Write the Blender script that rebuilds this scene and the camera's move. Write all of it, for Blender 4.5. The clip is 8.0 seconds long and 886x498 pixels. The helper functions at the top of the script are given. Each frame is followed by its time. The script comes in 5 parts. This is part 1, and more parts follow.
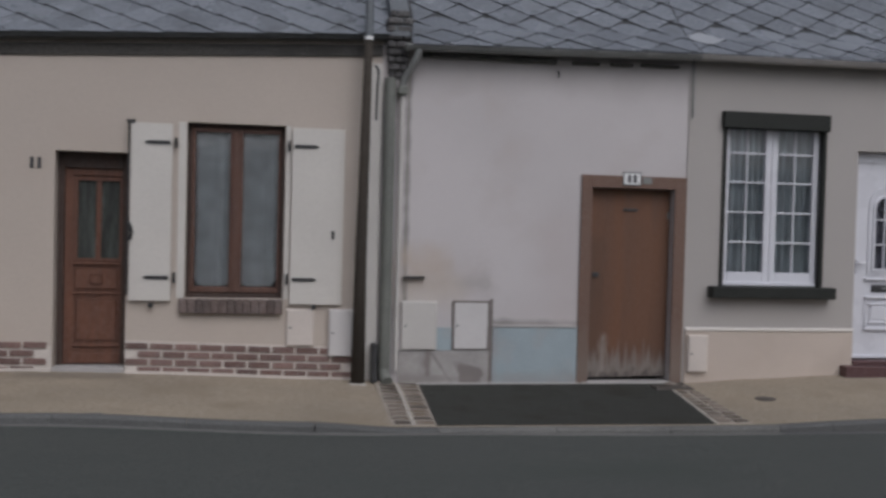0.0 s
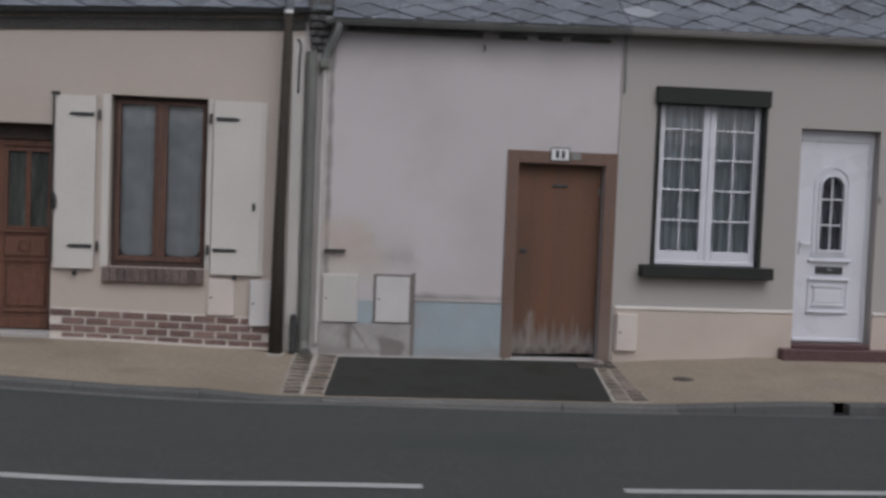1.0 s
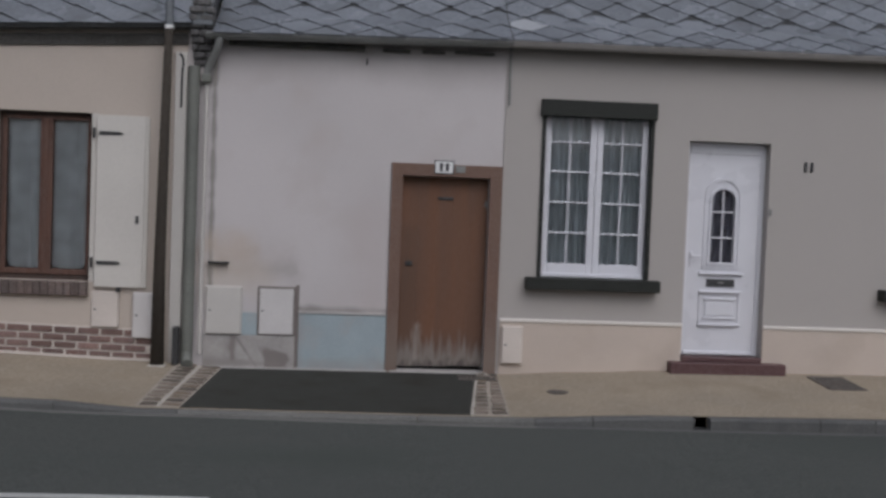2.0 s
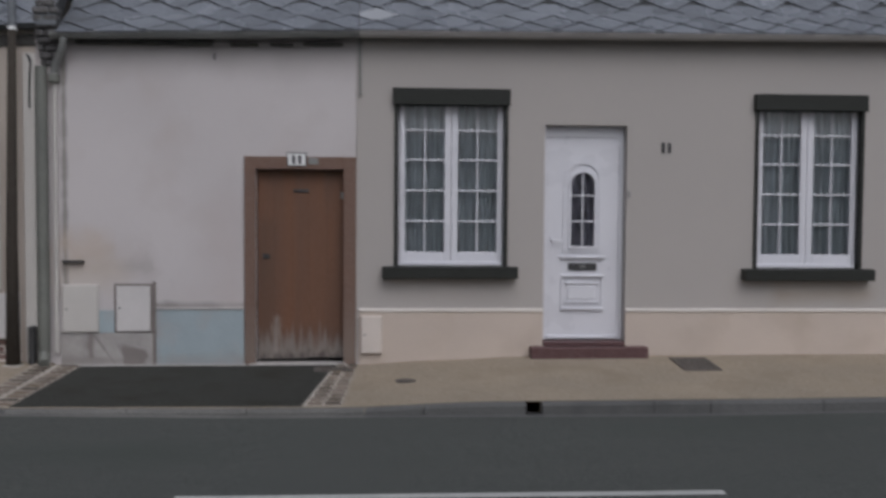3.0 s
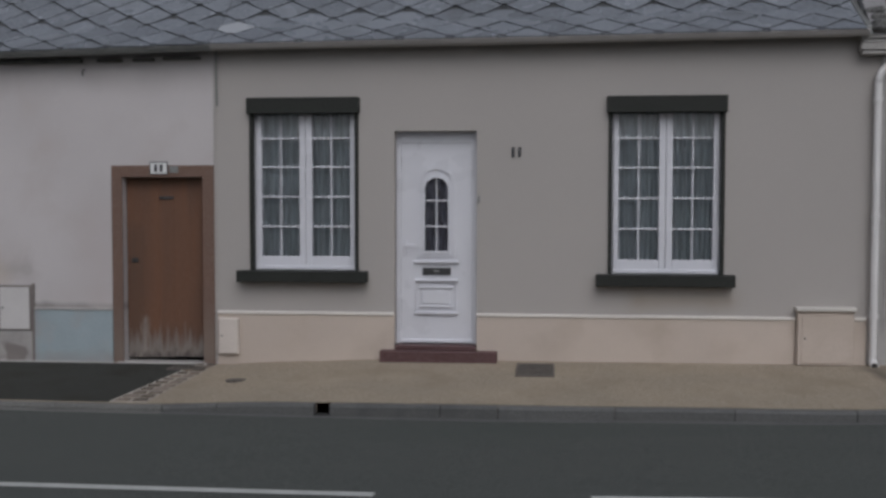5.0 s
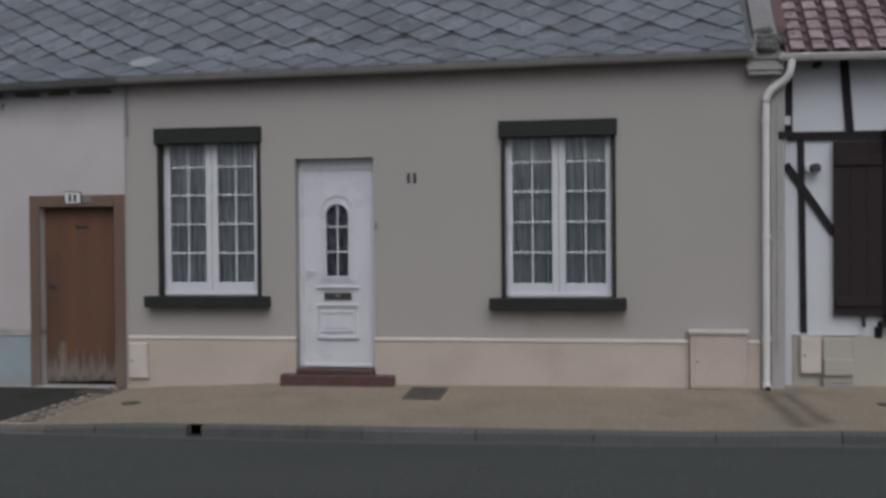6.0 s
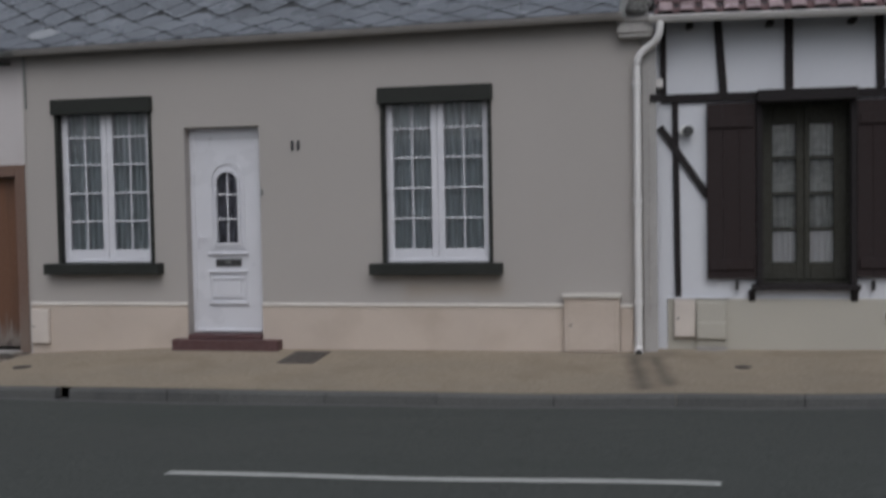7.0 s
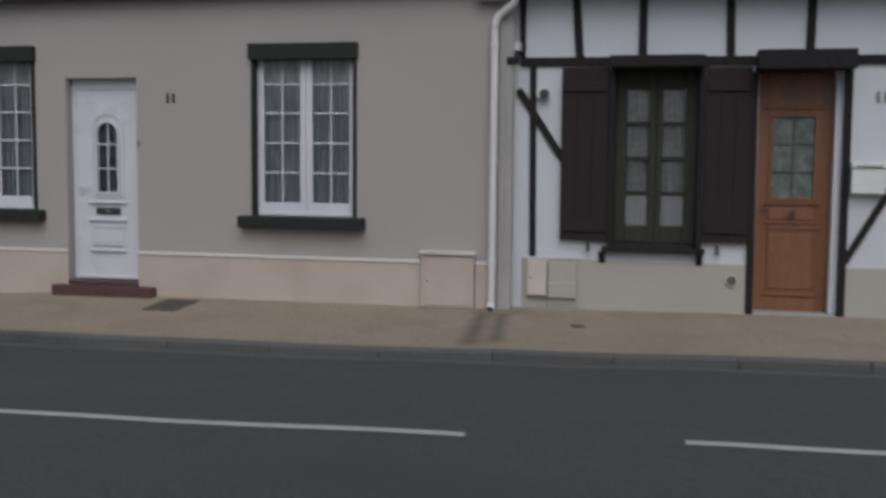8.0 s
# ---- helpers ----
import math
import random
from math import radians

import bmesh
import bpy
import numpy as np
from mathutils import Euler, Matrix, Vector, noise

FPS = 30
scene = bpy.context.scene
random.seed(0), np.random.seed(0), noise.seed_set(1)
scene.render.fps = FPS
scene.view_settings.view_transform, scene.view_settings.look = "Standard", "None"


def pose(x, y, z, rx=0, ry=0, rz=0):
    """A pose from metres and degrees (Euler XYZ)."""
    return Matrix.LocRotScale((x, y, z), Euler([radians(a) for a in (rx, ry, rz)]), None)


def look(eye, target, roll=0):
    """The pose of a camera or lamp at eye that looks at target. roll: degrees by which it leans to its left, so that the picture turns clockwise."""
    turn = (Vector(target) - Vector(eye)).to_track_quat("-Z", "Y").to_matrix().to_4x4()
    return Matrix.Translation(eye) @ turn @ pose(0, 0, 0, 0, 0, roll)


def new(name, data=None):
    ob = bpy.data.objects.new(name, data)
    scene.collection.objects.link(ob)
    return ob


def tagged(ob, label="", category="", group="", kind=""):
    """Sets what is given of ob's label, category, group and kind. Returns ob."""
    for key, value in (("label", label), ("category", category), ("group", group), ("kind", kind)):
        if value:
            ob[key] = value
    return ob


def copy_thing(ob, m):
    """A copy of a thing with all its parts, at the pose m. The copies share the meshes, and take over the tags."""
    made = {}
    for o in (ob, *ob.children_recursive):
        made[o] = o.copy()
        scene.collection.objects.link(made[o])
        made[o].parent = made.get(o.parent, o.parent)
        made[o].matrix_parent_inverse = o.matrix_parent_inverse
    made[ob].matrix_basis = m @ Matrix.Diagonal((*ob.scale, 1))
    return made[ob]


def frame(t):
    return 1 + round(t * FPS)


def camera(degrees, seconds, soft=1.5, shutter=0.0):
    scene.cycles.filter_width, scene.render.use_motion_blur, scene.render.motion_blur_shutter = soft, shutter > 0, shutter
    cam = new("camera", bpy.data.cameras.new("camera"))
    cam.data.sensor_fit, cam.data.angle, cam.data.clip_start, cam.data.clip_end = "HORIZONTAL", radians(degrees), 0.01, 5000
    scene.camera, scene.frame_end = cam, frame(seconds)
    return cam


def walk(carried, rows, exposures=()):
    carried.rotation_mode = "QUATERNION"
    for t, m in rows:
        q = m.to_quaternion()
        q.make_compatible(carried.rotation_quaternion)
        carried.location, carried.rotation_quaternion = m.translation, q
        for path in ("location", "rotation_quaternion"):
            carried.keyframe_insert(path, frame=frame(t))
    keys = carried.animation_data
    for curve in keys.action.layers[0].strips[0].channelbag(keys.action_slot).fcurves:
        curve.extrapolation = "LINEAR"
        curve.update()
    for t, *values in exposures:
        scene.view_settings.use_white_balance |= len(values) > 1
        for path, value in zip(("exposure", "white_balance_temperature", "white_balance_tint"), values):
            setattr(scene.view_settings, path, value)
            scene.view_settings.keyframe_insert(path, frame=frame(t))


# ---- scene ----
cam = camera(45.6, 8.0, soft=3.0, shutter=0.4)
PATH = [
    (0, (-1.046, -0.625, 1.496), (-0.684, 1.341, 1.441), 1.5),
    (0.2, (-0.717, -0.684, 1.49), (-0.365, 1.285, 1.443), 2.0),
    (0.5, (-0.238, -0.784, 1.477), (0.016, 1.2, 1.443), 3.0),
    (0.8, (0.239, -0.854, 1.466), (0.489, 1.128, 1.366), 3.2),
    (1, (0.554, -0.876, 1.473), (0.758, 1.111, 1.378), 2.2),
    (1.2, (0.861, -0.917, 1.48), (1.077, 1.069, 1.394), 1.7),
    (2.3, (2.428, -1.074, 1.598), (2.566, 0.92, 1.521), 2.3),
    (2.5, (2.744, -1.094, 1.602), (2.891, 0.9, 1.541), 2.2),
    (2.8, (3.253, -1.134, 1.603), (3.387, 0.861, 1.545), 0.3),
    (3, (3.594, -1.154, 1.604), (3.72, 0.839, 1.504), 0.4),
    (3.2, (3.935, -1.158, 1.615), (4.074, 0.833, 1.496), 0.4),
    (3.5, (4.403, -1.191, 1.652), (4.524, 0.801, 1.525), -0.1),
    (3.8, (4.86, -1.231, 1.663), (4.877, 0.768, 1.61), 0.2),
    (4, (5.177, -1.248, 1.664), (5.161, 0.751, 1.6), 0.5),
    (4.2, (5.518, -1.254, 1.661), (5.475, 0.744, 1.579), 0.7),
    (5.3, (7.488, -1.274, 1.611), (7.248, 0.709, 1.511), 0.0),
    (5.5, (7.854, -1.243, 1.604), (7.607, 0.738, 1.486), 0.1),
    (5.8, (8.407, -1.194, 1.563), (8.196, 0.792, 1.464), -1.1),
    (6, (8.726, -1.176, 1.53), (8.396, 0.796, 1.502), -0.5),
    (6.1, (8.882, -1.167, 1.517), (8.531, 0.802, 1.503), -0.3),
    (6.3, (9.211, -1.142, 1.481), (8.797, 0.815, 1.43), -1.1),
    (6.5, (9.592, -1.091, 1.465), (9.177, 0.863, 1.364), -1.4),
    (6.8, (10.155, -0.985, 1.477), (9.733, 0.967, 1.363), -1.3),
    (7, (10.474, -0.958, 1.484), (10.05, 0.994, 1.397), -1.0),
    (7.2, (10.774, -0.934, 1.494), (10.269, 1.001, 1.468), 0.1),
    (7.4, (11.097, -0.944, 1.499), (10.654, 1.006, 1.46), 0.4),
    (7.5, (11.255, -0.943, 1.5), (10.826, 1.009, 1.441), -0.1),
    (7.7, (11.568, -0.929, 1.503), (11.143, 1.024, 1.414), 0.5),
    (7.9, (11.893, -0.899, 1.511), (11.444, 1.044, 1.365), 0.6),
    (8, (12.057, -0.883, 1.514), (11.609, 1.058, 1.34), 0.5),
]
walk(cam, [(t, look(eye, target, roll)) for t, eye, target, roll in PATH], exposures=[(0.0, 0.18, 6050, 13), (3.3, 0.17, 6050, 13), (4.2, 0.04, 6050, 12), (5.5, 0.03, 6050, 11), (8.0, 0.06, 6050, 10.5)])

# ---- world and light: a dull overcast day ----
world = bpy.data.worlds.new("overcast_sky")
scene.world = world
world.use_nodes = True
wn, wl = world.node_tree.nodes, world.node_tree.links
sky = wn.new("ShaderNodeTexSky")
sky.sky_type, sky.sun_disc = "NISHITA", False
SUN_ELEVATION, SUN_ROTATION = 48.0, 165.0
sky.sun_elevation, sky.sun_rotation = radians(SUN_ELEVATION), radians(SUN_ROTATION)
sky.air_density, sky.dust_density = 1.0, 4.0
grey = wn.new("ShaderNodeHueSaturation")
grey.inputs["Saturation"].default_value = 0.35
wl.new(sky.outputs[0], grey.inputs["Color"])
wl.new(grey.outputs[0], wn["Background"].inputs["Color"])
wn["Background"].inputs["Strength"].default_value = 0.064

sun = new("sun", bpy.data.lights.new("sun", "SUN"))
sun.data.energy, sun.data.angle, sun.data.color = 0.86, radians(55), (1.0, 0.97, 0.93)
a, e = radians(SUN_ROTATION), radians(SUN_ELEVATION)
way = Vector((math.sin(a) * math.cos(e), math.cos(a) * math.cos(e), math.sin(e)))
sun.matrix_world = look(way * 40, (0, 0, 0))


# ---- materials ----
def shader(name):
    m = bpy.data.materials.new(name)
    m.use_nodes = True
    return m, m.node_tree.nodes, m.node_tree.links, m.node_tree.nodes["Principled BSDF"]


def noise_node(nodes, links, scale, detail=4.0, stretch=(1, 1, 1), shift=0.0):
    geo, mp, n = nodes.new("ShaderNodeNewGeometry"), nodes.new("ShaderNodeMapping"), nodes.new("ShaderNodeTexNoise")
    mp.inputs["Scale"].default_value = stretch
    mp.inputs["Location"].default_value = (shift, shift * 0.7, shift * 1.3)
    links.new(geo.outputs["Position"], mp.inputs["Vector"])
    links.new(mp.outputs[0], n.inputs["Vector"])
    n.inputs["Scale"].default_value, n.inputs["Detail"].default_value = scale, detail
    return n.outputs["Fac"]


def ramp(nodes, links, fac, lo, hi):
    r = nodes.new("ShaderNodeMapRange")
    r.inputs["From Min"].default_value, r.inputs["From Max"].default_value = lo, hi
    links.new(fac, r.inputs["Value"])
    return r.outputs["Result"]


def mix(nodes, links, fac, a, b, mode="MIX"):
    n = nodes.new("ShaderNodeMix")
    n.data_type, n.blend_type = "RGBA", mode
    for slot, v in ((0, fac), (6, a), (7, b)):
        if hasattr(v, "is_output"):
            links.new(v, n.inputs[slot])
        elif slot:
            n.inputs[slot].default_value = (*v, 1)
        else:
            n.inputs[0].default_value = v
    return n.outputs[2]


def surface(name, base, dark=0.8, rough=0.8, big=1.3, fine=40.0, bump=0.15, grain=0.1, metal=0.0, vary=0.0, stain=None, stain_range=(0.58, 0.72),
            stain_scale=2.2, stretch=(1, 1, 1), spec=0.5, bump_size=0.004):
    """A matt or glossy surface with large clouds, fine grain, optional stains and a variation from piece to piece."""
    m, nodes, links, bsdf = shader(name)
    low = tuple(c * dark for c in base)
    clouds = ramp(nodes, links, noise_node(nodes, links, big, 5, stretch), 0.35, 0.68)
    col = mix(nodes, links, clouds, low, base)
    g = noise_node(nodes, links, fine, 3, stretch, 3.1)
    gr = ramp(nodes, links, g, 0.3, 0.7)
    col = mix(nodes, links, gr, mix(nodes, links, grain, col, (0.02, 0.02, 0.02)), mix(nodes, links, grain * 0.4, col, (1, 1, 1)))
    if stain:
        s = ramp(nodes, links, noise_node(nodes, links, stain_scale, 8, stretch, 7.7), *stain_range)
        col = mix(nodes, links, s, col, stain)
    if vary:
        info = nodes.new("ShaderNodeObjectInfo")
        hsv = nodes.new("ShaderNodeHueSaturation")
        r = nodes.new("ShaderNodeMapRange")
        r.inputs["To Min"].default_value, r.inputs["To Max"].default_value = 1 - vary, 1 + vary
        links.new(info.outputs["Random"], r.inputs["Value"])
        links.new(r.outputs["Result"], hsv.inputs["Value"])
        links.new(col, hsv.inputs["Color"])
        col = hsv.outputs[0]
    links.new(col, bsdf.inputs["Base Color"])
    rr = nodes.new("ShaderNodeMapRange")
    rr.inputs["To Min"].default_value, rr.inputs["To Max"].default_value = max(0.05, rough - 0.1), min(1, rough + 0.1)
    links.new(clouds, rr.inputs["Value"])
    links.new(rr.outputs["Result"], bsdf.inputs["Roughness"])
    bsdf.inputs["Metallic"].default_value = metal
    bsdf.inputs["Specular IOR Level"].default_value = spec
    if bump:
        b = nodes.new("ShaderNodeBump")
        b.inputs["Strength"].default_value, b.inputs["Distance"].default_value = bump, bump_size
        links.new(g, b.inputs["Height"])
        links.new(b.outputs[0], bsdf.inputs["Normal"])
    return m


def zone(nodes, links, centre, size, soft, wobble=0.12, scale=5.0, stretch=(1, 1, 1), axes=(0, 2), shear=0.0):
    """A mask that is 1 inside a box with a ragged edge, in x and z or two other axes; shear slants it."""
    geo, sep = nodes.new("ShaderNodeNewGeometry"), nodes.new("ShaderNodeSeparateXYZ")
    links.new(geo.outputs["Position"], sep.inputs[0])
    n = noise_node(nodes, links, scale, 6, stretch, 2.0)
    parts = []
    lean = nodes.new("ShaderNodeMath"); lean.operation = "MULTIPLY_ADD"
    lean.inputs[1].default_value, lean.inputs[2].default_value = shear, -shear * centre[1]
    links.new(sep.outputs[axes[1]], lean.inputs[0])
    slant = nodes.new("ShaderNodeMath"); slant.operation = "SUBTRACT"
    links.new(sep.outputs[axes[0]], slant.inputs[0]); links.new(lean.outputs[0], slant.inputs[1])
    for source, c, h in ((slant.outputs[0], centre[0], size[0]), (sep.outputs[axes[1]], centre[1], size[1])):
        d = nodes.new("ShaderNodeMath"); d.operation = "SUBTRACT"; d.inputs[1].default_value = c
        links.new(source, d.inputs[0])
        ab = nodes.new("ShaderNodeMath"); ab.operation = "ABSOLUTE"; links.new(d.outputs[0], ab.inputs[0])
        w = nodes.new("ShaderNodeMath"); w.operation = "MULTIPLY_ADD"; w.inputs[1].default_value = -2 * wobble
        links.new(n, w.inputs[0]); links.new(ab.outputs[0], w.inputs[2])
        r = nodes.new("ShaderNodeMapRange")
        r.inputs["From Min"].default_value, r.inputs["From Max"].default_value = h + soft - wobble, h - soft - wobble
        links.new(w.outputs[0], r.inputs["Value"])
        parts.append(r.outputs["Result"])
    mul = nodes.new("ShaderNodeMath"); mul.operation = "MULTIPLY"
    links.new(parts[0], mul.inputs[0]); links.new(parts[1], mul.inputs[1])
    return mul.outputs[0]


def add_zone(m, centre, size, soft, colour, strength=0.7, wobble=0.12, scale=5.0, stretch=(1, 1, 1), axes=(0, 2), shear=0.0):
    """Lays a ragged stain, or painted shade, of another colour over a material."""
    nodes, links = m.node_tree.nodes, m.node_tree.links
    bsdf = nodes["Principled BSDF"]
    old = bsdf.inputs["Base Color"].links[0].from_socket
    z = zone(nodes, links, centre, size, soft, wobble, scale, stretch, axes, shear)
    k = nodes.new("ShaderNodeMath"); k.operation = "MULTIPLY"; k.inputs[1].default_value = strength
    links.new(z, k.inputs[0])
    links.new(mix(nodes, links, k.outputs[0], old, colour), bsdf.inputs["Base Color"])


def glass_pane(name, tint=(0.95, 0.95, 0.97)):
    m, nodes, links, bsdf = shader(name)
    tr, gl, fr, mx = (nodes.new("ShaderNode" + n) for n in ("BsdfTransparent", "BsdfGlossy", "Fresnel", "MixShader"))
    tr.inputs["Color"].default_value = (*tint, 1)
    gl.inputs["Roughness"].default_value = 0.03
    fr.inputs["IOR"].default_value = 1.5
    links.new(fr.outputs[0], mx.inputs[0]); links.new(tr.outputs[0], mx.inputs[1]); links.new(gl.outputs[0], mx.inputs[2])
    links.new(mx.outputs[0], nodes["Material Output"].inputs["Surface"])
    return m


def lace(name, colour, cover=0.6, scale=30.0, stretch=(1, 1, 1), swing=0.15):
    m, nodes, links, bsdf = shader(name)
    df, tl, tr, m1, m2 = (nodes.new("ShaderNode" + n) for n in ("BsdfDiffuse", "BsdfTranslucent", "BsdfTransparent", "MixShader", "MixShader"))
    df.inputs["Color"].default_value = tl.inputs["Color"].default_value = (*colour, 1)
    m1.inputs[0].default_value = 0.3
    links.new(df.outputs[0], m1.inputs[1]); links.new(tl.outputs[0], m1.inputs[2])
    f = ramp(nodes, links, noise_node(nodes, links, scale, 5, stretch), 0.3, 0.7)
    r = nodes.new("ShaderNodeMapRange")
    r.inputs["To Min"].default_value, r.inputs["To Max"].default_value = cover - swing, min(1, cover + swing)
    links.new(f, r.inputs["Value"])
    links.new(r.outputs["Result"], m2.inputs[0])
    links.new(tr.outputs[0], m2.inputs[1]); links.new(m1.outputs[0], m2.inputs[2])
    links.new(m2.outputs[0], nodes["Material Output"].inputs["Surface"])
    return m


M_ASPHALT = surface("asphalt", (0.0295, 0.0365, 0.0305), 0.9, 0.9, 0.5, 130, 0.5, 0.25, spec=0.25, stain=(0.066, 0.074, 0.068), stain_range=(0.55, 0.75), stain_scale=0.6, stretch=(0.5, 1.6, 1))
M_PATCH = surface("driveway_asphalt", (0.022, 0.0235, 0.0175), 0.75, 0.95, 1.2, 150, 0.6, 0.14, spec=0.12, stain=(0.034, 0.033, 0.026), stain_range=(0.52, 0.8), stain_scale=2.0)
M_PAVE = surface("sandy_aggregate_paving", (0.322, 0.259, 0.18), 0.82, 0.9, 1.4, 45, 0.5, 0.24, stain=(0.22, 0.178, 0.128), stain_range=(0.52, 0.8), stain_scale=1.5)
add_zone(M_PAVE, (10.17, 8.7), (0.07, 0.75), 0.07, (0.115, 0.097, 0.076), 0.9, 0.06, 4.0, axes=(0, 1), shear=-0.1)
add_zone(M_PAVE, (10.37, 8.75), (0.06, 0.65), 0.07, (0.115, 0.097, 0.076), 0.9, 0.07, 5.0, axes=(0, 1), shear=-0.13)
add_zone(M_PAVE, (10.25, 9.5), (0.28, 0.16), 0.1, (0.16, 0.135, 0.105), 0.6, 0.12, 6.0, axes=(0, 1))
add_zone(M_PAVE, (-2.6, 9.45), (0.5, 0.16), 0.1, (0.13, 0.11, 0.09), 0.5, 0.15, 6.0, axes=(0, 1))
M_KERB = surface("concrete_kerb", (0.1, 0.1, 0.097), 0.82, 0.85, 2.0, 60, 0.3, 0.1, vary=0.12, stain=(0.08, 0.08, 0.08))
M_KERB_PALE = surface("pale_concrete_kerb", (0.145, 0.143, 0.133), 0.7, 0.9, 2.0, 60, 0.3, 0.12, vary=0.1)
M_PAINT_LINE = surface("worn_road_paint", (0.52, 0.53, 0.51), 0.85, 0.7, 3.0, 90, 0.3, 0.3, stain=(0.25, 0.25, 0.25), stain_range=(0.6, 0.8), stain_scale=9)
M_SETT = surface("stone_sett", (0.15, 0.115, 0.085), 0.75, 0.85, 3.0, 60, 0.4, 0.2, vary=0.45, stain=(0.1, 0.075, 0.05), stain_range=(0.5, 0.7), stain_scale=5.0)
M_BED = surface("sandy_mortar_bed", (0.4, 0.35, 0.29), 0.7, 0.95, 4.0, 80, 0.4, 0.2)
M_JOINT = surface("pale_mortar", (0.5, 0.46, 0.4), 0.8, 0.95, 4.0, 80, 0.4, 0.2)
M_WALL_BEIGE = surface("beige_render", (0.5, 0.435, 0.375), 0.92, 0.95, 0.7, 120, 0.35, 0.08, stain=(0.45, 0.385, 0.33), stain_range=(0.5, 0.8), stain_scale=1.2)
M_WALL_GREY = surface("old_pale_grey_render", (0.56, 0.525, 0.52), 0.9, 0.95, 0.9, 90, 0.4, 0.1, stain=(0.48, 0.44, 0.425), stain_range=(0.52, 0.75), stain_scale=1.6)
add_zone(M_WALL_GREY, (0.98, 0.86), (0.42, 0.09), 0.1, (0.3, 0.27, 0.25), 0.42, 0.22, 5.0)
add_zone(M_WALL_GREY, (0.7, 0.78), (0.35, 0.16), 0.14, (0.52, 0.46, 0.4), 0.6, 0.2, 3.0)
# painted shadow along the right side of the thin downpipe
add_zone(M_WALL_GREY, (0.47, 1.7), (0.025, 1.35), 0.015, (0.17, 0.16, 0.14), 0.7, 0.03, 9.0)
add_zone(M_WALL_GREY, (0.62, 1.06), (0.25, 0.16), 0.12, (0.48, 0.4, 0.33), 0.6, 0.2, 5.0)
add_zone(M_WALL_GREY, (1.85, 0.48), (0.6, 0.03), 0.025, (0.2, 0.185, 0.17), 0.75, 0.06, 4.0)
add_zone(M_WALL_GREY, (2.1, 1.0), (0.3, 0.6), 0.25, (0.47, 0.42, 0.41), 0.5, 0.3, 2.5)
# streaky dirt under the eaves, with the gutter's soft shade painted into it
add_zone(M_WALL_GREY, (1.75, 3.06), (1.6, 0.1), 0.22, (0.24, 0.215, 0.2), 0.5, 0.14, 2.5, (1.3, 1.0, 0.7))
M_WALL_TAUPE = surface("taupe_render", (0.412, 0.384, 0.359), 0.95, 0.95, 0.6, 140, 0.3, 0.06)
add_zone(M_WALL_TAUPE, (8.3, 0.6), (0.55, 0.07), 0.08, (0.33, 0.27, 0.2), 0.5, 0.1, 3.0)
M_PLINTH = surface("cream_plinth_paint", (0.57, 0.485, 0.415), 0.88, 0.85, 1.2, 70, 0.25, 0.08, stain=(0.44, 0.37, 0.305), stain_range=(0.5, 0.75), stain_scale=1.6)
M_LEDGE = surface("white_painted_ledge", (0.74, 0.7, 0.65), 0.92, 0.8, 2.0, 60, 0.15, 0.05)
M_WALL_WHITE = surface("white_infill_render", (0.65, 0.66, 0.7), 0.94, 0.95, 1.0, 80, 0.35, 0.06)
M_PLINTH_16 = surface("pale_beige_plinth", (0.46, 0.435, 0.375), 0.93, 0.9, 1.0, 80, 0.3, 0.08)
M_BLUE = surface("pale_blue_paint", (0.35, 0.415, 0.44), 0.85, 0.85, 2.5, 60, 0.3, 0.08, stain=(0.36, 0.365, 0.36), stain_range=(0.5, 0.72), stain_scale=3)
add_zone(M_BLUE, (1.8, -0.1), (0.6, 0.05), 0.06, (0.3, 0.3, 0.285), 0.7, 0.1, 6.0)
add_zone(M_BLUE, (1.39, 0.15), (0.03, 0.35), 0.03, (0.31, 0.315, 0.31), 0.6, 0.05, 6.0)
M_CONCRETE = surface("patched_grey_render", (0.42, 0.395, 0.375), 0.75, 0.95, 4.0, 50, 0.5, 0.08, stain=(0.3, 0.28, 0.265), stain_range=(0.5, 0.7), stain_scale=5)
add_zone(M_CONCRETE, (1.16, -0.04), (0.15, 0.1), 0.02, (0.19, 0.165, 0.155), 0.85, 0.12, 5.0)
add_zone(M_CONCRETE, (0.86, 0.02), (0.01, 0.16), 0.012, (0.17, 0.15, 0.14), 0.75, 0.03, 6.0, shear=-0.7)
add_zone(M_CONCRETE, (0.8, -0.08), (0.4, 0.03), 0.03, (0.24, 0.215, 0.2), 0.6, 0.06, 5.0)
add_zone(M_CONCRETE, (0.72, 0.08), (0.03, 0.14), 0.015, (0.2, 0.175, 0.165), 0.8, 0.06, 4.0)
M_DARK_SILL = surface("anthracite_paint", (0.021, 0.023, 0.0195), 0.8, 0.6, 4.0, 60, 0.2, 0.05, spec=0.2)
M_PVC = surface("white_upvc", (0.67, 0.67, 0.71), 0.96, 0.35, 2.0, 60, 0.03, 0.02)
M_WHITE_PAINT = surface("off_white_shutter_paint", (0.6, 0.57, 0.525), 0.94, 0.6, 2.0, 50, 0.1, 0.05)
M_BOX_DULL = surface("dull_cream_box_paint", (0.63, 0.565, 0.51), 0.9, 0.7, 3.0, 60, 0.1, 0.06)
M_GUTTER_PALE = surface("pale_painted_gutter", (0.4, 0.38, 0.365), 0.85, 0.6, 2.0, 40, 0.1, 0.08, stretch=(0.6, 3, 3))
M_BOX = surface("cream_meter_box_plastic", (0.55, 0.525, 0.49), 0.93, 0.55, 3.0, 60, 0.08, 0.05)
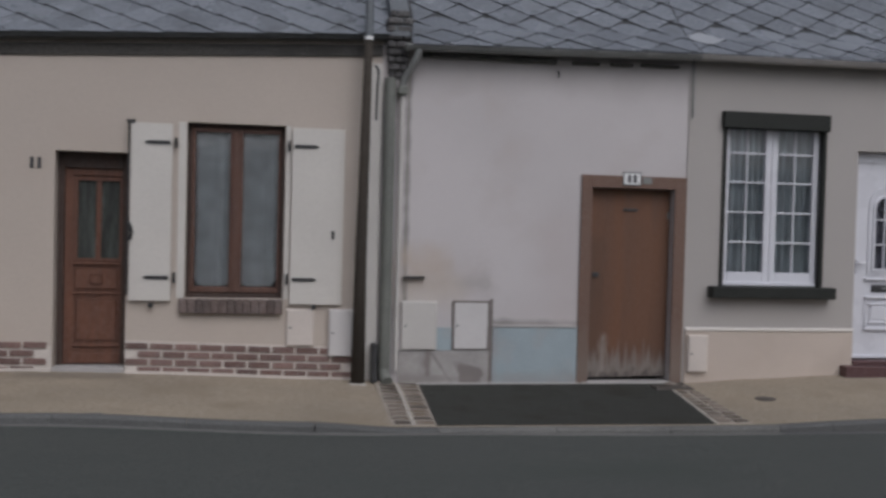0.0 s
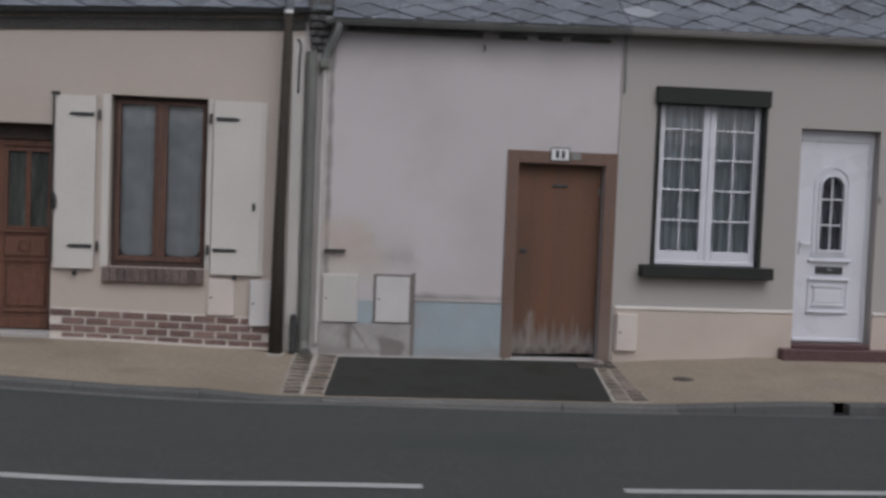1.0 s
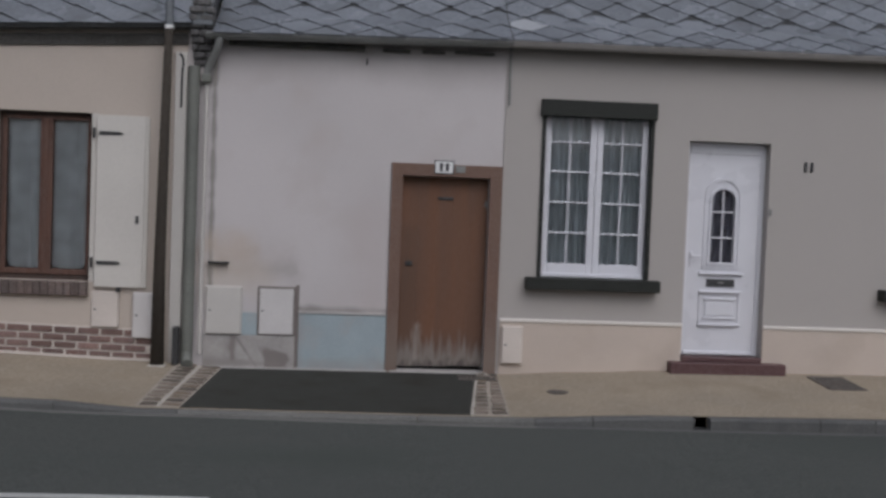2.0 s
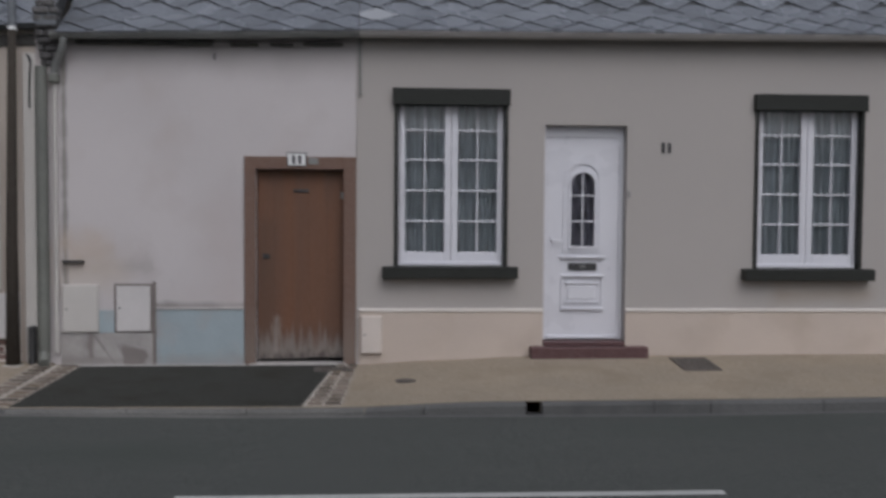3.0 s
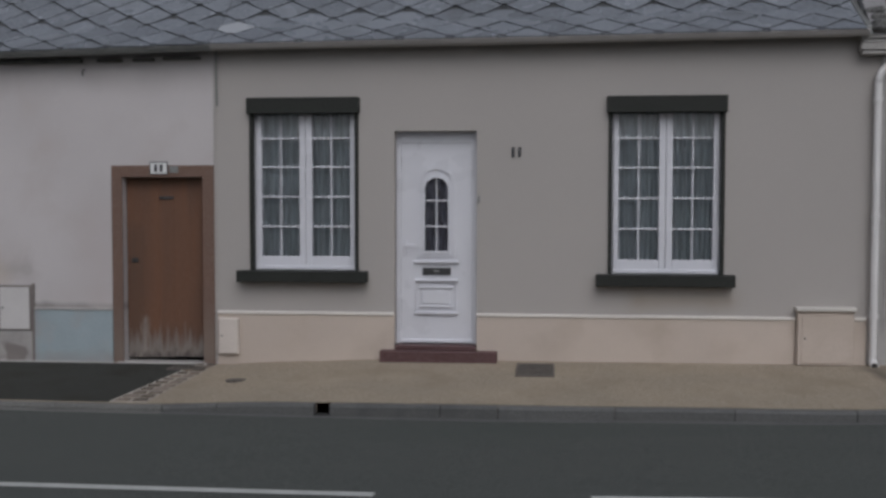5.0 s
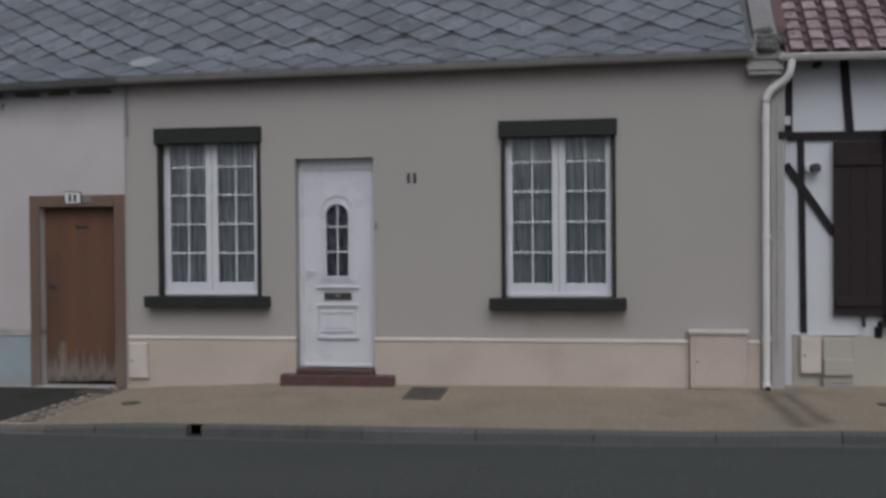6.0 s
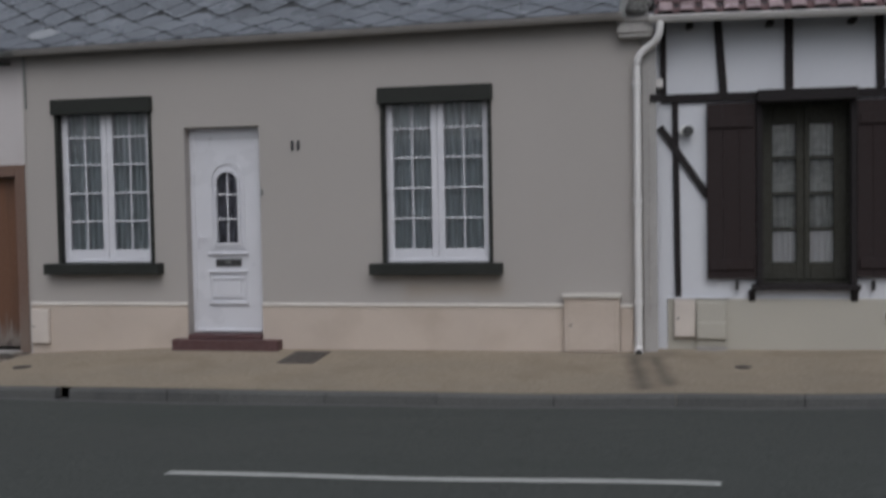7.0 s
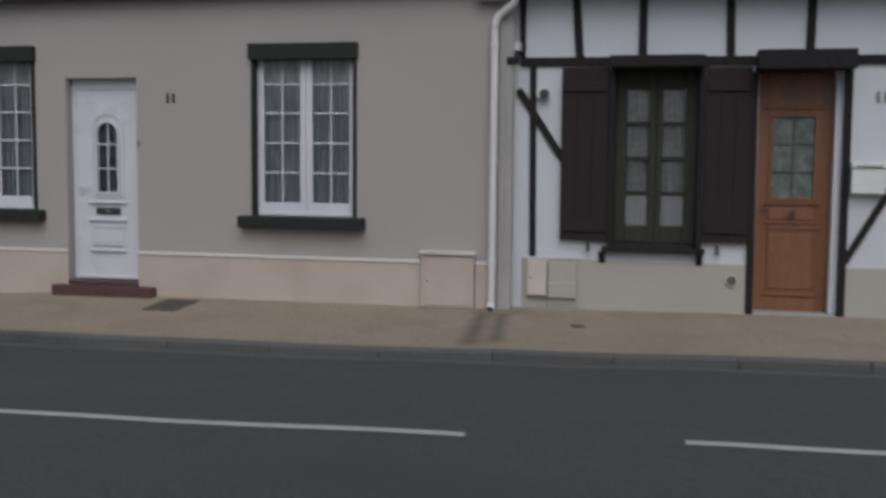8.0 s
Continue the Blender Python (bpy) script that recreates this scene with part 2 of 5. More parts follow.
M_BOX_WHITE = surface("white_meter_box_plastic", (0.6, 0.575, 0.56), 0.93, 0.55, 3.0, 60, 0.08, 0.05)
M_WOOD_DARK = surface("brown_varnished_wood", (0.11, 0.045, 0.025), 0.7, 0.5, 3.0, 30, 0.2, 0.15, stretch=(6, 6, 0.6), spec=0.3)
# darker copy of the brown varnish, with the shade of deep reveals in its colour
M_WOOD_SHADE = surface("brown_varnish_in_shade", (0.055, 0.03, 0.021), 0.7, 0.6, 3.0, 30, 0.2, 0.1, stretch=(6, 6, 0.6), spec=0.3)
M_DOOR_BROWN = surface("brown_painted_planks", (0.145, 0.064, 0.031), 0.8, 0.7, 2.0, 35, 0.15, 0.05, stretch=(5, 5, 0.5), vary=0.03)
add_zone(M_DOOR_BROWN, (2.8, -0.12), (0.75, 0.2), 0.2, (0.075, 0.055, 0.045), 0.75, 0.2, 6.0, (2.0, 1.0, 0.5))
add_zone(M_DOOR_BROWN, (2.46, 0.6), (0.07, 0.75), 0.07, (0.085, 0.05, 0.033), 0.65, 0.1, 6.0, (2.0, 1.0, 0.4))
add_zone(M_DOOR_BROWN, (2.8, -0.07), (0.75, 0.2), 0.1, (0.25, 0.23, 0.21), 0.62, 0.3, 9.0, (3.0, 1.0, 0.3))
add_zone(M_DOOR_BROWN, (2.57, 0.15), (0.03, 0.22), 0.03, (0.3, 0.27, 0.24), 0.6, 0.08, 14.0, (3.0, 1.0, 0.4))
add_zone(M_DOOR_BROWN, (2.8, -0.14), (0.75, 0.08), 0.06, (0.035, 0.026, 0.022), 0.7, 0.2, 11.0, (2.0, 1.0, 0.8))
M_DOOR_FRAME = surface("faded_brown_masonry_paint", (0.165, 0.095, 0.067), 0.85, 0.85, 2.5, 50, 0.25, 0.1)
add_zone(M_DOOR_FRAME, (2.8, 0.0), (0.75, 0.3), 0.25, (0.19, 0.155, 0.13), 0.7, 0.2, 4.0)
M_DOOR_RED = surface("red_brown_door_varnish", (0.145, 0.05, 0.021), 0.65, 0.45, 3.0, 30, 0.2, 0.15, stretch=(6, 6, 0.6), spec=0.3)
M_WOOD_ORANGE = surface("orange_oak_varnish", (0.228, 0.086, 0.028), 0.8, 0.45, 2.0, 25, 0.12, 0.1, stretch=(6, 6, 0.5))
M_TIMBER = surface("dark_stained_timber", (0.02, 0.0165, 0.0175), 0.75, 0.9, 3.0, 40, 0.3, 0.05, stretch=(2, 2, 2), spec=0.15)
M_SHUTTER_16 = surface("dark_brown_shutter_paint", (0.026, 0.0165, 0.0165), 0.85, 0.8, 2.0, 40, 0.12, 0.04, stretch=(4, 4, 0.6), spec=0.2)
M_FRAME_16 = surface("dark_olive_window_paint", (0.027, 0.026, 0.017), 0.85, 0.75, 3.0, 50, 0.1, 0.08, spec=0.3)
M_IRON = surface("black_iron", (0.025, 0.025, 0.026), 0.8, 0.55, 6.0, 60, 0.2, 0.15, metal=0.3)
M_LEAD = surface("dull_grey_green_bar", (0.075, 0.085, 0.068), 0.8, 0.6, 6.0, 60, 0.1, 0.1)
M_RUST = surface("rusty_cast_iron", (0.085, 0.066, 0.052), 0.6, 0.8, 8.0, 60, 0.3, 0.2)
M_BRONZE = surface("dull_bronze_grille", (0.17, 0.13, 0.095), 0.7, 0.6, 8.0, 60, 0.2, 0.1, metal=0.3)
M_BRICK = surface("red_brown_brick", (0.19, 0.105, 0.085), 0.7, 0.9, 6.0, 70, 0.5, 0.2, vary=0.28)
M_BRICK_DARK = surface("brown_sill_brick", (0.135, 0.092, 0.078), 0.65, 0.9, 6.0, 60, 0.5, 0.2, vary=0.25)
M_BRICK_SOOT = surface("sooty_old_brick", (0.058, 0.053, 0.052), 0.6, 0.95, 6.0, 50, 0.6, 0.25, vary=0.35, stain=(0.09, 0.088, 0.085), stain_scale=7)
M_MORTAR = surface("white_mortar", (0.66, 0.6, 0.54), 0.85, 0.95, 5.0, 80, 0.4, 0.15)
M_SLATE = surface("grey_fibre_cement_slate", (0.195, 0.211, 0.238), 0.82, 0.26, 1.6, 30, 0.25, 0.12, vary=0.12, stain=(0.135, 0.143, 0.152), stain_range=(0.5, 0.78), stain_scale=2.6)
# slate colour darkened to paint the shadow under each overlapping edge
M_SLATE_EDGE = surface("slate_edge_shadow", (0.05, 0.054, 0.06), 0.8, 0.8, 4.0, 40, 0.1, 0.05)
M_SLATE_PALE = surface("pale_new_slate", (0.36, 0.375, 0.4), 0.9, 0.3, 3.0, 30, 0.2, 0.08)
M_ROT = surface("mossy_rotten_wood", (0.05, 0.046, 0.036), 0.6, 0.95, 7.0, 40, 0.5, 0.25, stain=(0.075, 0.08, 0.04), stain_scale=8)
M_MOSS_STONE = surface("mossy_dark_mortar", (0.085, 0.082, 0.075), 0.5, 0.95, 8.0, 40, 0.7, 0.3, stain=(0.045, 0.05, 0.035), stain_scale=9)
M_COPING = surface("smooth_grey_coping", (0.27, 0.26, 0.265), 0.8, 0.8, 3.0, 40, 0.3, 0.12)
M_DECK = surface("roof_underlay", (0.035, 0.037, 0.04), 0.8, 0.9, 2.0, 30, 0.1, 0.1)
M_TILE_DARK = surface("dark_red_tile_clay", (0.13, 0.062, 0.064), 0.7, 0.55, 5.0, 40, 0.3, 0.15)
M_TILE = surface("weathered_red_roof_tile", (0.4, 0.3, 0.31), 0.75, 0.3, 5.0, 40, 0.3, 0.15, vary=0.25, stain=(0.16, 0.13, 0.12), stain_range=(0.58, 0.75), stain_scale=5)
M_ZINC = surface("weathered_zinc", (0.27, 0.275, 0.265), 0.8, 0.55, 3.0, 40, 0.1, 0.08, metal=0.35)
M_ZINC_PIPE = surface("grey_green_painted_pipe", (0.16, 0.166, 0.145), 0.8, 0.6, 3.0, 40, 0.1, 0.08)
# brown board whose colour also holds the soft shade below the gutter
M_FASCIA_BOARD = surface("shaded_brown_board", (0.05, 0.044, 0.037), 0.6, 0.8, 1.4, 40, 0.2, 0.15, spec=0.25, stain=(0.028, 0.026, 0.022), stain_scale=1.2)
M_FASCIA = surface("dark_grey_gutter", (0.058, 0.062, 0.062), 0.8, 0.7, 3.0, 40, 0.1, 0.1, spec=0.25)
M_PIPE_WHITE = surface("white_plastic_pipe", (0.76, 0.74, 0.73), 0.93, 0.4, 3.0, 40, 0.05, 0.04)
M_POLE = surface("tarred_wooden_pole", (0.043, 0.034, 0.025), 0.7, 0.9, 3.0, 40, 0.4, 0.08, stretch=(6, 6, 0.4), spec=0.15)
M_POLE_TOP = surface("weathered_grey_metal_pole", (0.16, 0.175, 0.19), 0.8, 0.6, 3.0, 40, 0.1, 0.1, metal=0.3)
M_STONE = surface("worn_pale_stone", (0.42, 0.4, 0.38), 0.8, 0.9, 4.0, 50, 0.3, 0.12)
M_PILASTER = surface("grey_painted_pilaster", (0.4, 0.385, 0.37), 0.9, 0.9, 2.0, 60, 0.25, 0.08)
M_STEP = surface("oxblood_step_tile", (0.085, 0.032, 0.032), 0.8, 0.5, 4.0, 50, 0.15, 0.1, vary=0.12)
M_ROOM = surface("dim_room_wall", (0.2, 0.18, 0.16), 0.9, 0.9, 1.0, 30, 0.0, 0.05)
M_OPPOSITE = surface("unseen_reflected_wall", (0.3, 0.28, 0.26), 0.85, 0.95, 0.5, 40, 0.2, 0.1)
M_RIM = surface("grey_brown_box_frame", (0.2, 0.17, 0.155), 0.85, 0.85, 4.0, 50, 0.2, 0.1)
M_GLASS = glass_pane("window_glass")
M_GLASS_GREEN = surface("greenish_bubbled_glass", (0.17, 0.21, 0.18), 0.6, 0.25, 9.0, 30, 0.3, 0.1)
# opaque dark glass; vertical streaks of reflection are painted into its colour
M_GLASS_DIM = surface("dark_glass_painted_reflection", (0.075, 0.085, 0.075), 0.3, 0.2, 4.0, 25, 0.2, 0.1, stretch=(5, 5, 0.5))
M_LACE = lace("white_lace", (0.8, 0.86, 0.82), 0.87, 7, (1, 1, 1), 0.13)
M_NET = lace("grey_white_net", (0.74, 0.76, 0.69), 0.8, 16, (1, 1, 1.3), 0.18)
M_NET_THICK = lace("thick_white_net", (0.92, 0.92, 0.88), 0.96, 24, (1, 1, 1.3), 0.1)
M_VOILE = lace("white_voile", (0.78, 0.86, 0.85), 0.8, 9, (2.5, 2.5, 0.35), 0.2)
M_VOILE_THIN = lace("thin_grey_voile", (0.6, 0.6, 0.68), 0.42, 9, (2.0, 2.0, 0.6), 0.15)
M_INK = surface("dark_number_enamel", (0.03, 0.03, 0.035), 0.9, 0.5, 5, 40, 0.0, 0.05)
M_ENAMEL = surface("white_enamel", (0.75, 0.75, 0.74), 0.95, 0.4, 5, 40, 0.0, 0.03)


# ---- mesh helpers ----
def bm_new():
    return bmesh.new()


def box(bm, x0, x1, y0, y1, z0, z1, bevel=0.0, m=None):
    """A box, with chamfered edges if bevel is given, turned by m about its own place."""
    sub = bmesh.new() if bevel or m else bm
    vs = [sub.verts.new((x, y, z)) for x in (x0, x1) for y in (y0, y1) for z in (z0, z1)]
    for f in ((0, 1, 3, 2), (4, 6, 7, 5), (0, 4, 5, 1), (2, 3, 7, 6), (0, 2, 6, 4), (1, 5, 7, 3)):
        sub.faces.new([vs[i] for i in f])
    if sub is not bm:
        if bevel:
            bmesh.ops.bevel(sub, geom=list(sub.edges), offset=bevel, segments=1, affect="EDGES")
        if m:
            bmesh.ops.transform(sub, matrix=m, verts=sub.verts)
        merge(bm, sub)
    return bm


def merge(bm, sub):
    sub.verts.index_update()
    vs = [bm.verts.new(v.co) for v in sub.verts]
    for f in sub.faces:
        bm.faces.new([vs[v.index] for v in f.verts])
    sub.free()


def prism(bm, outline, depth, place):
    """Extrudes a flat outline by depth; place turns (u, v, w) into x, y, z."""
    n = len(outline)
    a = [bm.verts.new(place(u, v, 0)) for u, v in outline]
    b = [bm.verts.new(place(u, v, depth)) for u, v in outline]
    bm.faces.new(a[::-1])
    bm.faces.new(b)
    for i in range(n):
        bm.faces.new((a[i], a[(i + 1) % n], b[(i + 1) % n], b[i]))
    bmesh.ops.recalc_face_normals(bm, faces=bm.faces)
    return bm


def beam(bm, x0, z0, x1, z1, wide, y0, y1):
    """A straight timber between two points of a wall."""
    dx, dz = x1 - x0, z1 - z0
    l = math.hypot(dx, dz)
    px, pz = -dz / l * wide / 2, dx / l * wide / 2
    o = [(x0 + px, z0 + pz), (x1 + px, z1 + pz), (x1 - px, z1 - pz), (x0 - px, z0 - pz)]
    return prism(bm, o, y1 - y0, lambda u, v, w: (u, y0 + w, v))


def tube(bm, path, r, n=12, r_end=None):
    """A round pipe along a line of points, closed at both ends."""
    pts = [Vector(p) for p in path]
    if r_end is None and (pts[1] - pts[0]).length > 0.2:          # short end pieces keep the shading of long pipes even
        pts.insert(1, pts[0] + (pts[1] - pts[0]).normalized() * 0.01)
        pts.insert(-1, pts[-1] - (pts[-1] - pts[-2]).normalized() * 0.01)
    rings = []
    for i, p in enumerate(pts):
        d = (pts[min(i + 1, len(pts) - 1)] - pts[max(i - 1, 0)]).normalized()
        s = d.cross(Vector((0, 1, 0.001))).normalized()
        t = d.cross(s)
        rad = r if r_end is None else r + (r_end - r) * i / (len(pts) - 1)
        rings.append([bm.verts.new(p + s * math.cos(k * math.tau / n) * rad + t * math.sin(k * math.tau / n) * rad) for k in range(n)])
    for a, b in zip(rings, rings[1:]):
        for k in range(n):
            bm.faces.new((a[k], a[(k + 1) % n], b[(k + 1) % n], b[k]))
    bm.faces.new(rings[0][::-1])
    bm.faces.new(rings[-1])
    bmesh.ops.recalc_face_normals(bm, faces=bm.faces)
    return bm


def bend(a, b, c, n=5):
    """Points of a smooth bend from a by way of b to c."""
    a, b, c = Vector(a), Vector(b), Vector(c)
    return [((1 - t) ** 2) * a + 2 * t * (1 - t) * b + t * t * c for t in [i / n for i in range(n + 1)]]


def arch(x0, x1, z0, z1, n=10):
    """The outline of an opening with a round head whose top is at z1."""
    r = (x1 - x0) / 2
    c = (x0 + x1) / 2
    return [(x0, z0), (x1, z0)] + [(c + r * math.cos(i * math.pi / n), z1 - r + r * math.sin(i * math.pi / n)) for i in range(n + 1)]


def ring(bm, outer, inner, y0, y1):
    """A flat frame between two outlines with the same number of points."""
    n = len(outer)
    rows = [[bm.verts.new((u, y, v)) for u, v in o] for o, y in ((outer, y0), (inner, y0), (inner, y1), (outer, y1))]
    for a, b in zip(rows, rows[1:] + rows[:1]):
        for i in range(n):
            bm.faces.new((a[i], a[(i + 1) % n], b[(i + 1) % n], b[i]))
    bmesh.ops.recalc_face_normals(bm, faces=bm.faces)
    return bm


def rect(x0, x1, z0, z1):
    return [(x0, z0), (x1, z0), (x1, z1), (x0, z1)]


def wall_mesh(bm, x0, x1, z0, z1, y0, y1, holes=()):
    """A wall along x with rectangular openings right through it."""
    xs = sorted({x0, x1, *[h[0] for h in holes], *[h[1] for h in holes]})
    zs = sorted({z0, z1, *[h[2] for h in holes], *[h[3] for h in holes]})
    full = lambda i, k: 0 <= i < len(xs) - 1 and 0 <= k < len(zs) - 1 and not any(
        h[0] < (xs[i] + xs[i + 1]) / 2 < h[1] and h[2] < (zs[k] + zs[k + 1]) / 2 < h[3] for h in holes)
    vs = {}

    def v(i, k, y):
        if (i, k, y) not in vs:
            vs[i, k, y] = bm.verts.new((xs[i], y, zs[k]))
        return vs[i, k, y]
    for i in range(len(xs) - 1):
        for k in range(len(zs) - 1):
            if not full(i, k):
                continue
            bm.faces.new((v(i, k, y0), v(i + 1, k, y0), v(i + 1, k + 1, y0), v(i, k + 1, y0)))
            bm.faces.new((v(i, k, y1), v(i, k + 1, y1), v(i + 1, k + 1, y1), v(i + 1, k, y1)))
            for di, dk, p, q in ((-1, 0, (i, k), (i, k + 1)), (1, 0, (i + 1, k + 1), (i + 1, k)), (0, -1, (i + 1, k), (i, k)), (0, 1, (i, k + 1), (i + 1, k + 1))):
                if not full(i + di, k + dk):
                    bm.faces.new((v(*p, y0), v(*q, y0), v(*q, y1), v(*p, y1)))
    bmesh.ops.recalc_face_normals(bm, faces=bm.faces)
    return bm


def mesh_of(name, bm, material, origin=(0, 0, 0), smooth=False):
    me = bpy.data.meshes.new(name)
    bmesh.ops.translate(bm, verts=bm.verts, vec=-Vector(origin))
    bm.to_mesh(me)
    bm.free()
    me.materials.append(material)
    if smooth:
        for p in me.polygons:
            p.use_smooth = len(p.vertices) == 4
    return me


ORIGIN = {}


def solo(name, bm, material, label, category, group="", kind="", origin=(0, 0, 0), smooth=False):
    """A thing that is one mesh."""
    ob = new(name, mesh_of(name, bm, material, origin, smooth))
    ob.location = origin
    ORIGIN[ob.name] = Vector(origin)
    return tagged(ob, label, category, group, kind)


def thing(name, origin, label, category, group="", kind=""):
    """A thing made of parts: an Empty at its base."""
    ob = new(name)
    ob.location = origin
    ob.empty_display_size = 0.1
    ORIGIN[ob.name] = Vector(origin)
    return tagged(ob, label, category, group, kind)


def part(name, bm, material, parent, label="", smooth=False):
    """A part under a thing or under a part; bm is given in world places."""
    o = ORIGIN[parent.name]
    ob = new(name, mesh_of(name, bm, material, o, smooth))
    ob.parent = parent
    ORIGIN[ob.name] = o
    return tagged(ob, label)


def piece(name, me, parent, place):
    """One of many alike pieces on a shared mesh; place is a matrix in the parent's space."""
    ob = bpy.data.objects.new(name, me)
    scene.collection.objects.link(ob)
    ob.parent = parent
    ob.matrix_basis = place
    return ob


def profile(table, x):
    """Smooth reading of a table of (x, value)."""
    if x <= table[0][0]:
        return table[0][1]
    for (a, p), (b, q) in zip(table, table[1:]):
        if x <= b:
            t = (x - a) / (b - a)
            return p + (q - p) * t * t * (3 - 2 * t)
    return table[-1][1]


# ---- ground ----
Y = 9.65                       # face of the house row
KERB_Y = 7.75                  # foot of the kerb
ROAD_Z = [(-9, -0.08), (-3, -0.13), (0, -0.235), (3, -0.268), (6, -0.275), (8.5, -0.25), (10.7, -0.21), (12.5, -0.165), (16, -0.12)]
KERB_Z = [(-9, 0.0), (-2.6, -0.065), (-0.6, -0.15), (0.2, -0.205), (3.2, -0.215), (4.6, -0.17), (6.5, -0.16), (9, -0.145), (11, -0.105), (13, -0.06), (16, -0.03)]
FOOT_Z = [(-9, 0.03), (-2.9, -0.0), (-2.1, -0.025), (0.0, -0.085), (0.6, -0.135), (3.35, -0.13), (4.3, -0.08), (5.2, -0.045), (9.4, -0.03), (11, -0.018), (13.8, 0.012), (16, 0.03)]


def pave_z(x, y):
    t = (y - KERB_Y) / (Y - KERB_Y)
    return profile(KERB_Z, x) * (1 - t) + profile(FOOT_Z, x) * t


def sheet(bm, xs, ys, height):
    grid = [[bm.verts.new((x, y, height(x, y))) for y in ys] for x in xs]
    for i in range(len(xs) - 1):
        for k in range(len(ys) - 1):
            bm.faces.new((grid[i][k], grid[i + 1][k], grid[i + 1][k + 1], grid[i][k + 1]))
    return bm


ROW_X0, ROW_X1 = -6.5, 15.5
near = [-9 + 0.5 * i for i in range(51)]
far_x = [-2000, -400, -80, -20] + near + [30, 80, 400, 2000]
ground = solo("ground", sheet(bm_new(), far_x, [-2000, -300, -60, -20, -9, -6, -4, -2, 0, 2, 4, 6, KERB_Y + 0.06, 30, 200, 2000],
                              lambda x, y: profile(ROAD_Z, x) - (0.02 if y > 10 else 0)), M_ASPHALT,
              "dark grey asphalt street, matt and slightly worn", "road", kind="structure")
bm = sheet(bm_new(), near, [KERB_Y + 0.1, 8.2, 8.7, 9.2, Y + 0.2], pave_z)
ext = bmesh.ops.extrude_face_region(bm, geom=list(bm.faces))
bmesh.ops.translate(bm, verts=[v for v in ext["geom"] if isinstance(v, bmesh.types.BMVert)], vec=(0, 0, -0.25))
bmesh.ops.recalc_face_normals(bm, faces=bm.faces)
pavement = solo("pavement", bm, M_PAVE, "sandy beige aggregate footpath along the house fronts", "pavement", kind="structure")

kerb = thing("kerb", (0, KERB_Y, 0), "grey concrete kerb stones, lowered before the driveway", "kerb", kind="structure")
cuts = [-8.5 + 1.0 * i for i in range(25)]
cuts = sorted([c for c in cuts if abs(c - 5) > 0.6] + [4.885, 5.02, 4.0, 6.0])
for a_x, b_x in zip(cuts, cuts[1:]):
    if a_x == 4.885:
        continue
    bm = bm_new()
    xs = [a_x + 0.004 + (b_x - a_x - 0.008) * i / 3 for i in range(4)]
    top = [profile(KERB_Z, x) for x in xs]
    rows = []
    for x, t in zip(xs, top):
        rows.append([bm.verts.new((x, yy, zz)) for yy, zz in ((KERB_Y, -0.5), (KERB_Y, t - 0.02), (KERB_Y + 0.018, t), (KERB_Y + 0.13, t + 0.002), (KERB_Y + 0.13, -0.5))])
    for p, q in zip(rows, rows[1:]):
        for k in range(5):
            bm.faces.new((p[k], p[(k + 1) % 5], q[(k + 1) % 5], q[k]))
    bm.faces.new(rows[0]); bm.faces.new(rows[-1][::-1])
    bmesh.ops.recalc_face_normals(bm, faces=bm.faces)
    part("kerbstone", bm, M_KERB_PALE if 0.4 < (a_x + b_x) / 2 < 3.2 else M_KERB, kerb)
bm = bm_new()
box(bm, 4.885, 5.02, KERB_Y + 0.1, KERB_Y + 0.13, -0.5, -0.17)
box(bm, 4.885, 5.02, KERB_Y + 0.003, KERB_Y + 0.1, -0.5, -0.262)
part("drain_outlet", bm, M_IRON, kerb, "black drain outlet in the kerb face")

for a_x, n, m in ((-9.0, 25, M_KERB_PALE), (3.5, 25, M_KERB)):
    bm = bm_new()
    xs = [a_x + 0.5 * i for i in range(n + 1)]
    rows = [[bm.verts.new((x, yy, profile(ROAD_Z, x) + zz)) for yy, zz in ((KERB_Y - 0.075, -0.02), (KERB_Y - 0.07, 0.006), (KERB_Y - 0.002, 0.006), (KERB_Y - 0.002, -0.02))] for x in xs]
    for p, q in zip(rows, rows[1:]):
        for k in range(3):
            bm.faces.new((p[k], q[k], q[k + 1], p[k + 1]))
    bmesh.ops.recalc_face_normals(bm, faces=bm.faces)
    solo("gutter_strip", bm, m, "narrow concrete channel at the foot of the kerb", "gutter strip", kind="structure")

# road marking: dashes along the street
for k, (a_x, b_x) in enumerate(((-2.4, 1.12), (2.36, 5.82), (7.21, 10.75), (12.09, 15.6))):
    bm = bm_new()
    n = 16
    for i in range(n):
        xa, xb = a_x + (b_x - a_x) * i / n, a_x + (b_x - a_x) * (i + 1) / n
        za, zb = profile(ROAD_Z, xa) + 0.005, profile(ROAD_Z, xb) + 0.005
        ya, yb = 5.215 + 0.0125 * (xa + 2), 5.215 + 0.0125 * (xb + 2)      # the line bends a little towards the houses
        vs = [bm.verts.new(p) for p in ((xa, ya, za), (xb, yb, zb), (xb, yb + 0.095, zb), (xa, ya + 0.095, za))]
        bm.faces.new(vs)
    bmesh.ops.remove_doubles(bm, verts=bm.verts, dist=0.001)
    solo("road_marking", bm, M_PAINT_LINE, "worn white painted dash on the asphalt", "road marking", "centre line dashes", "structure")


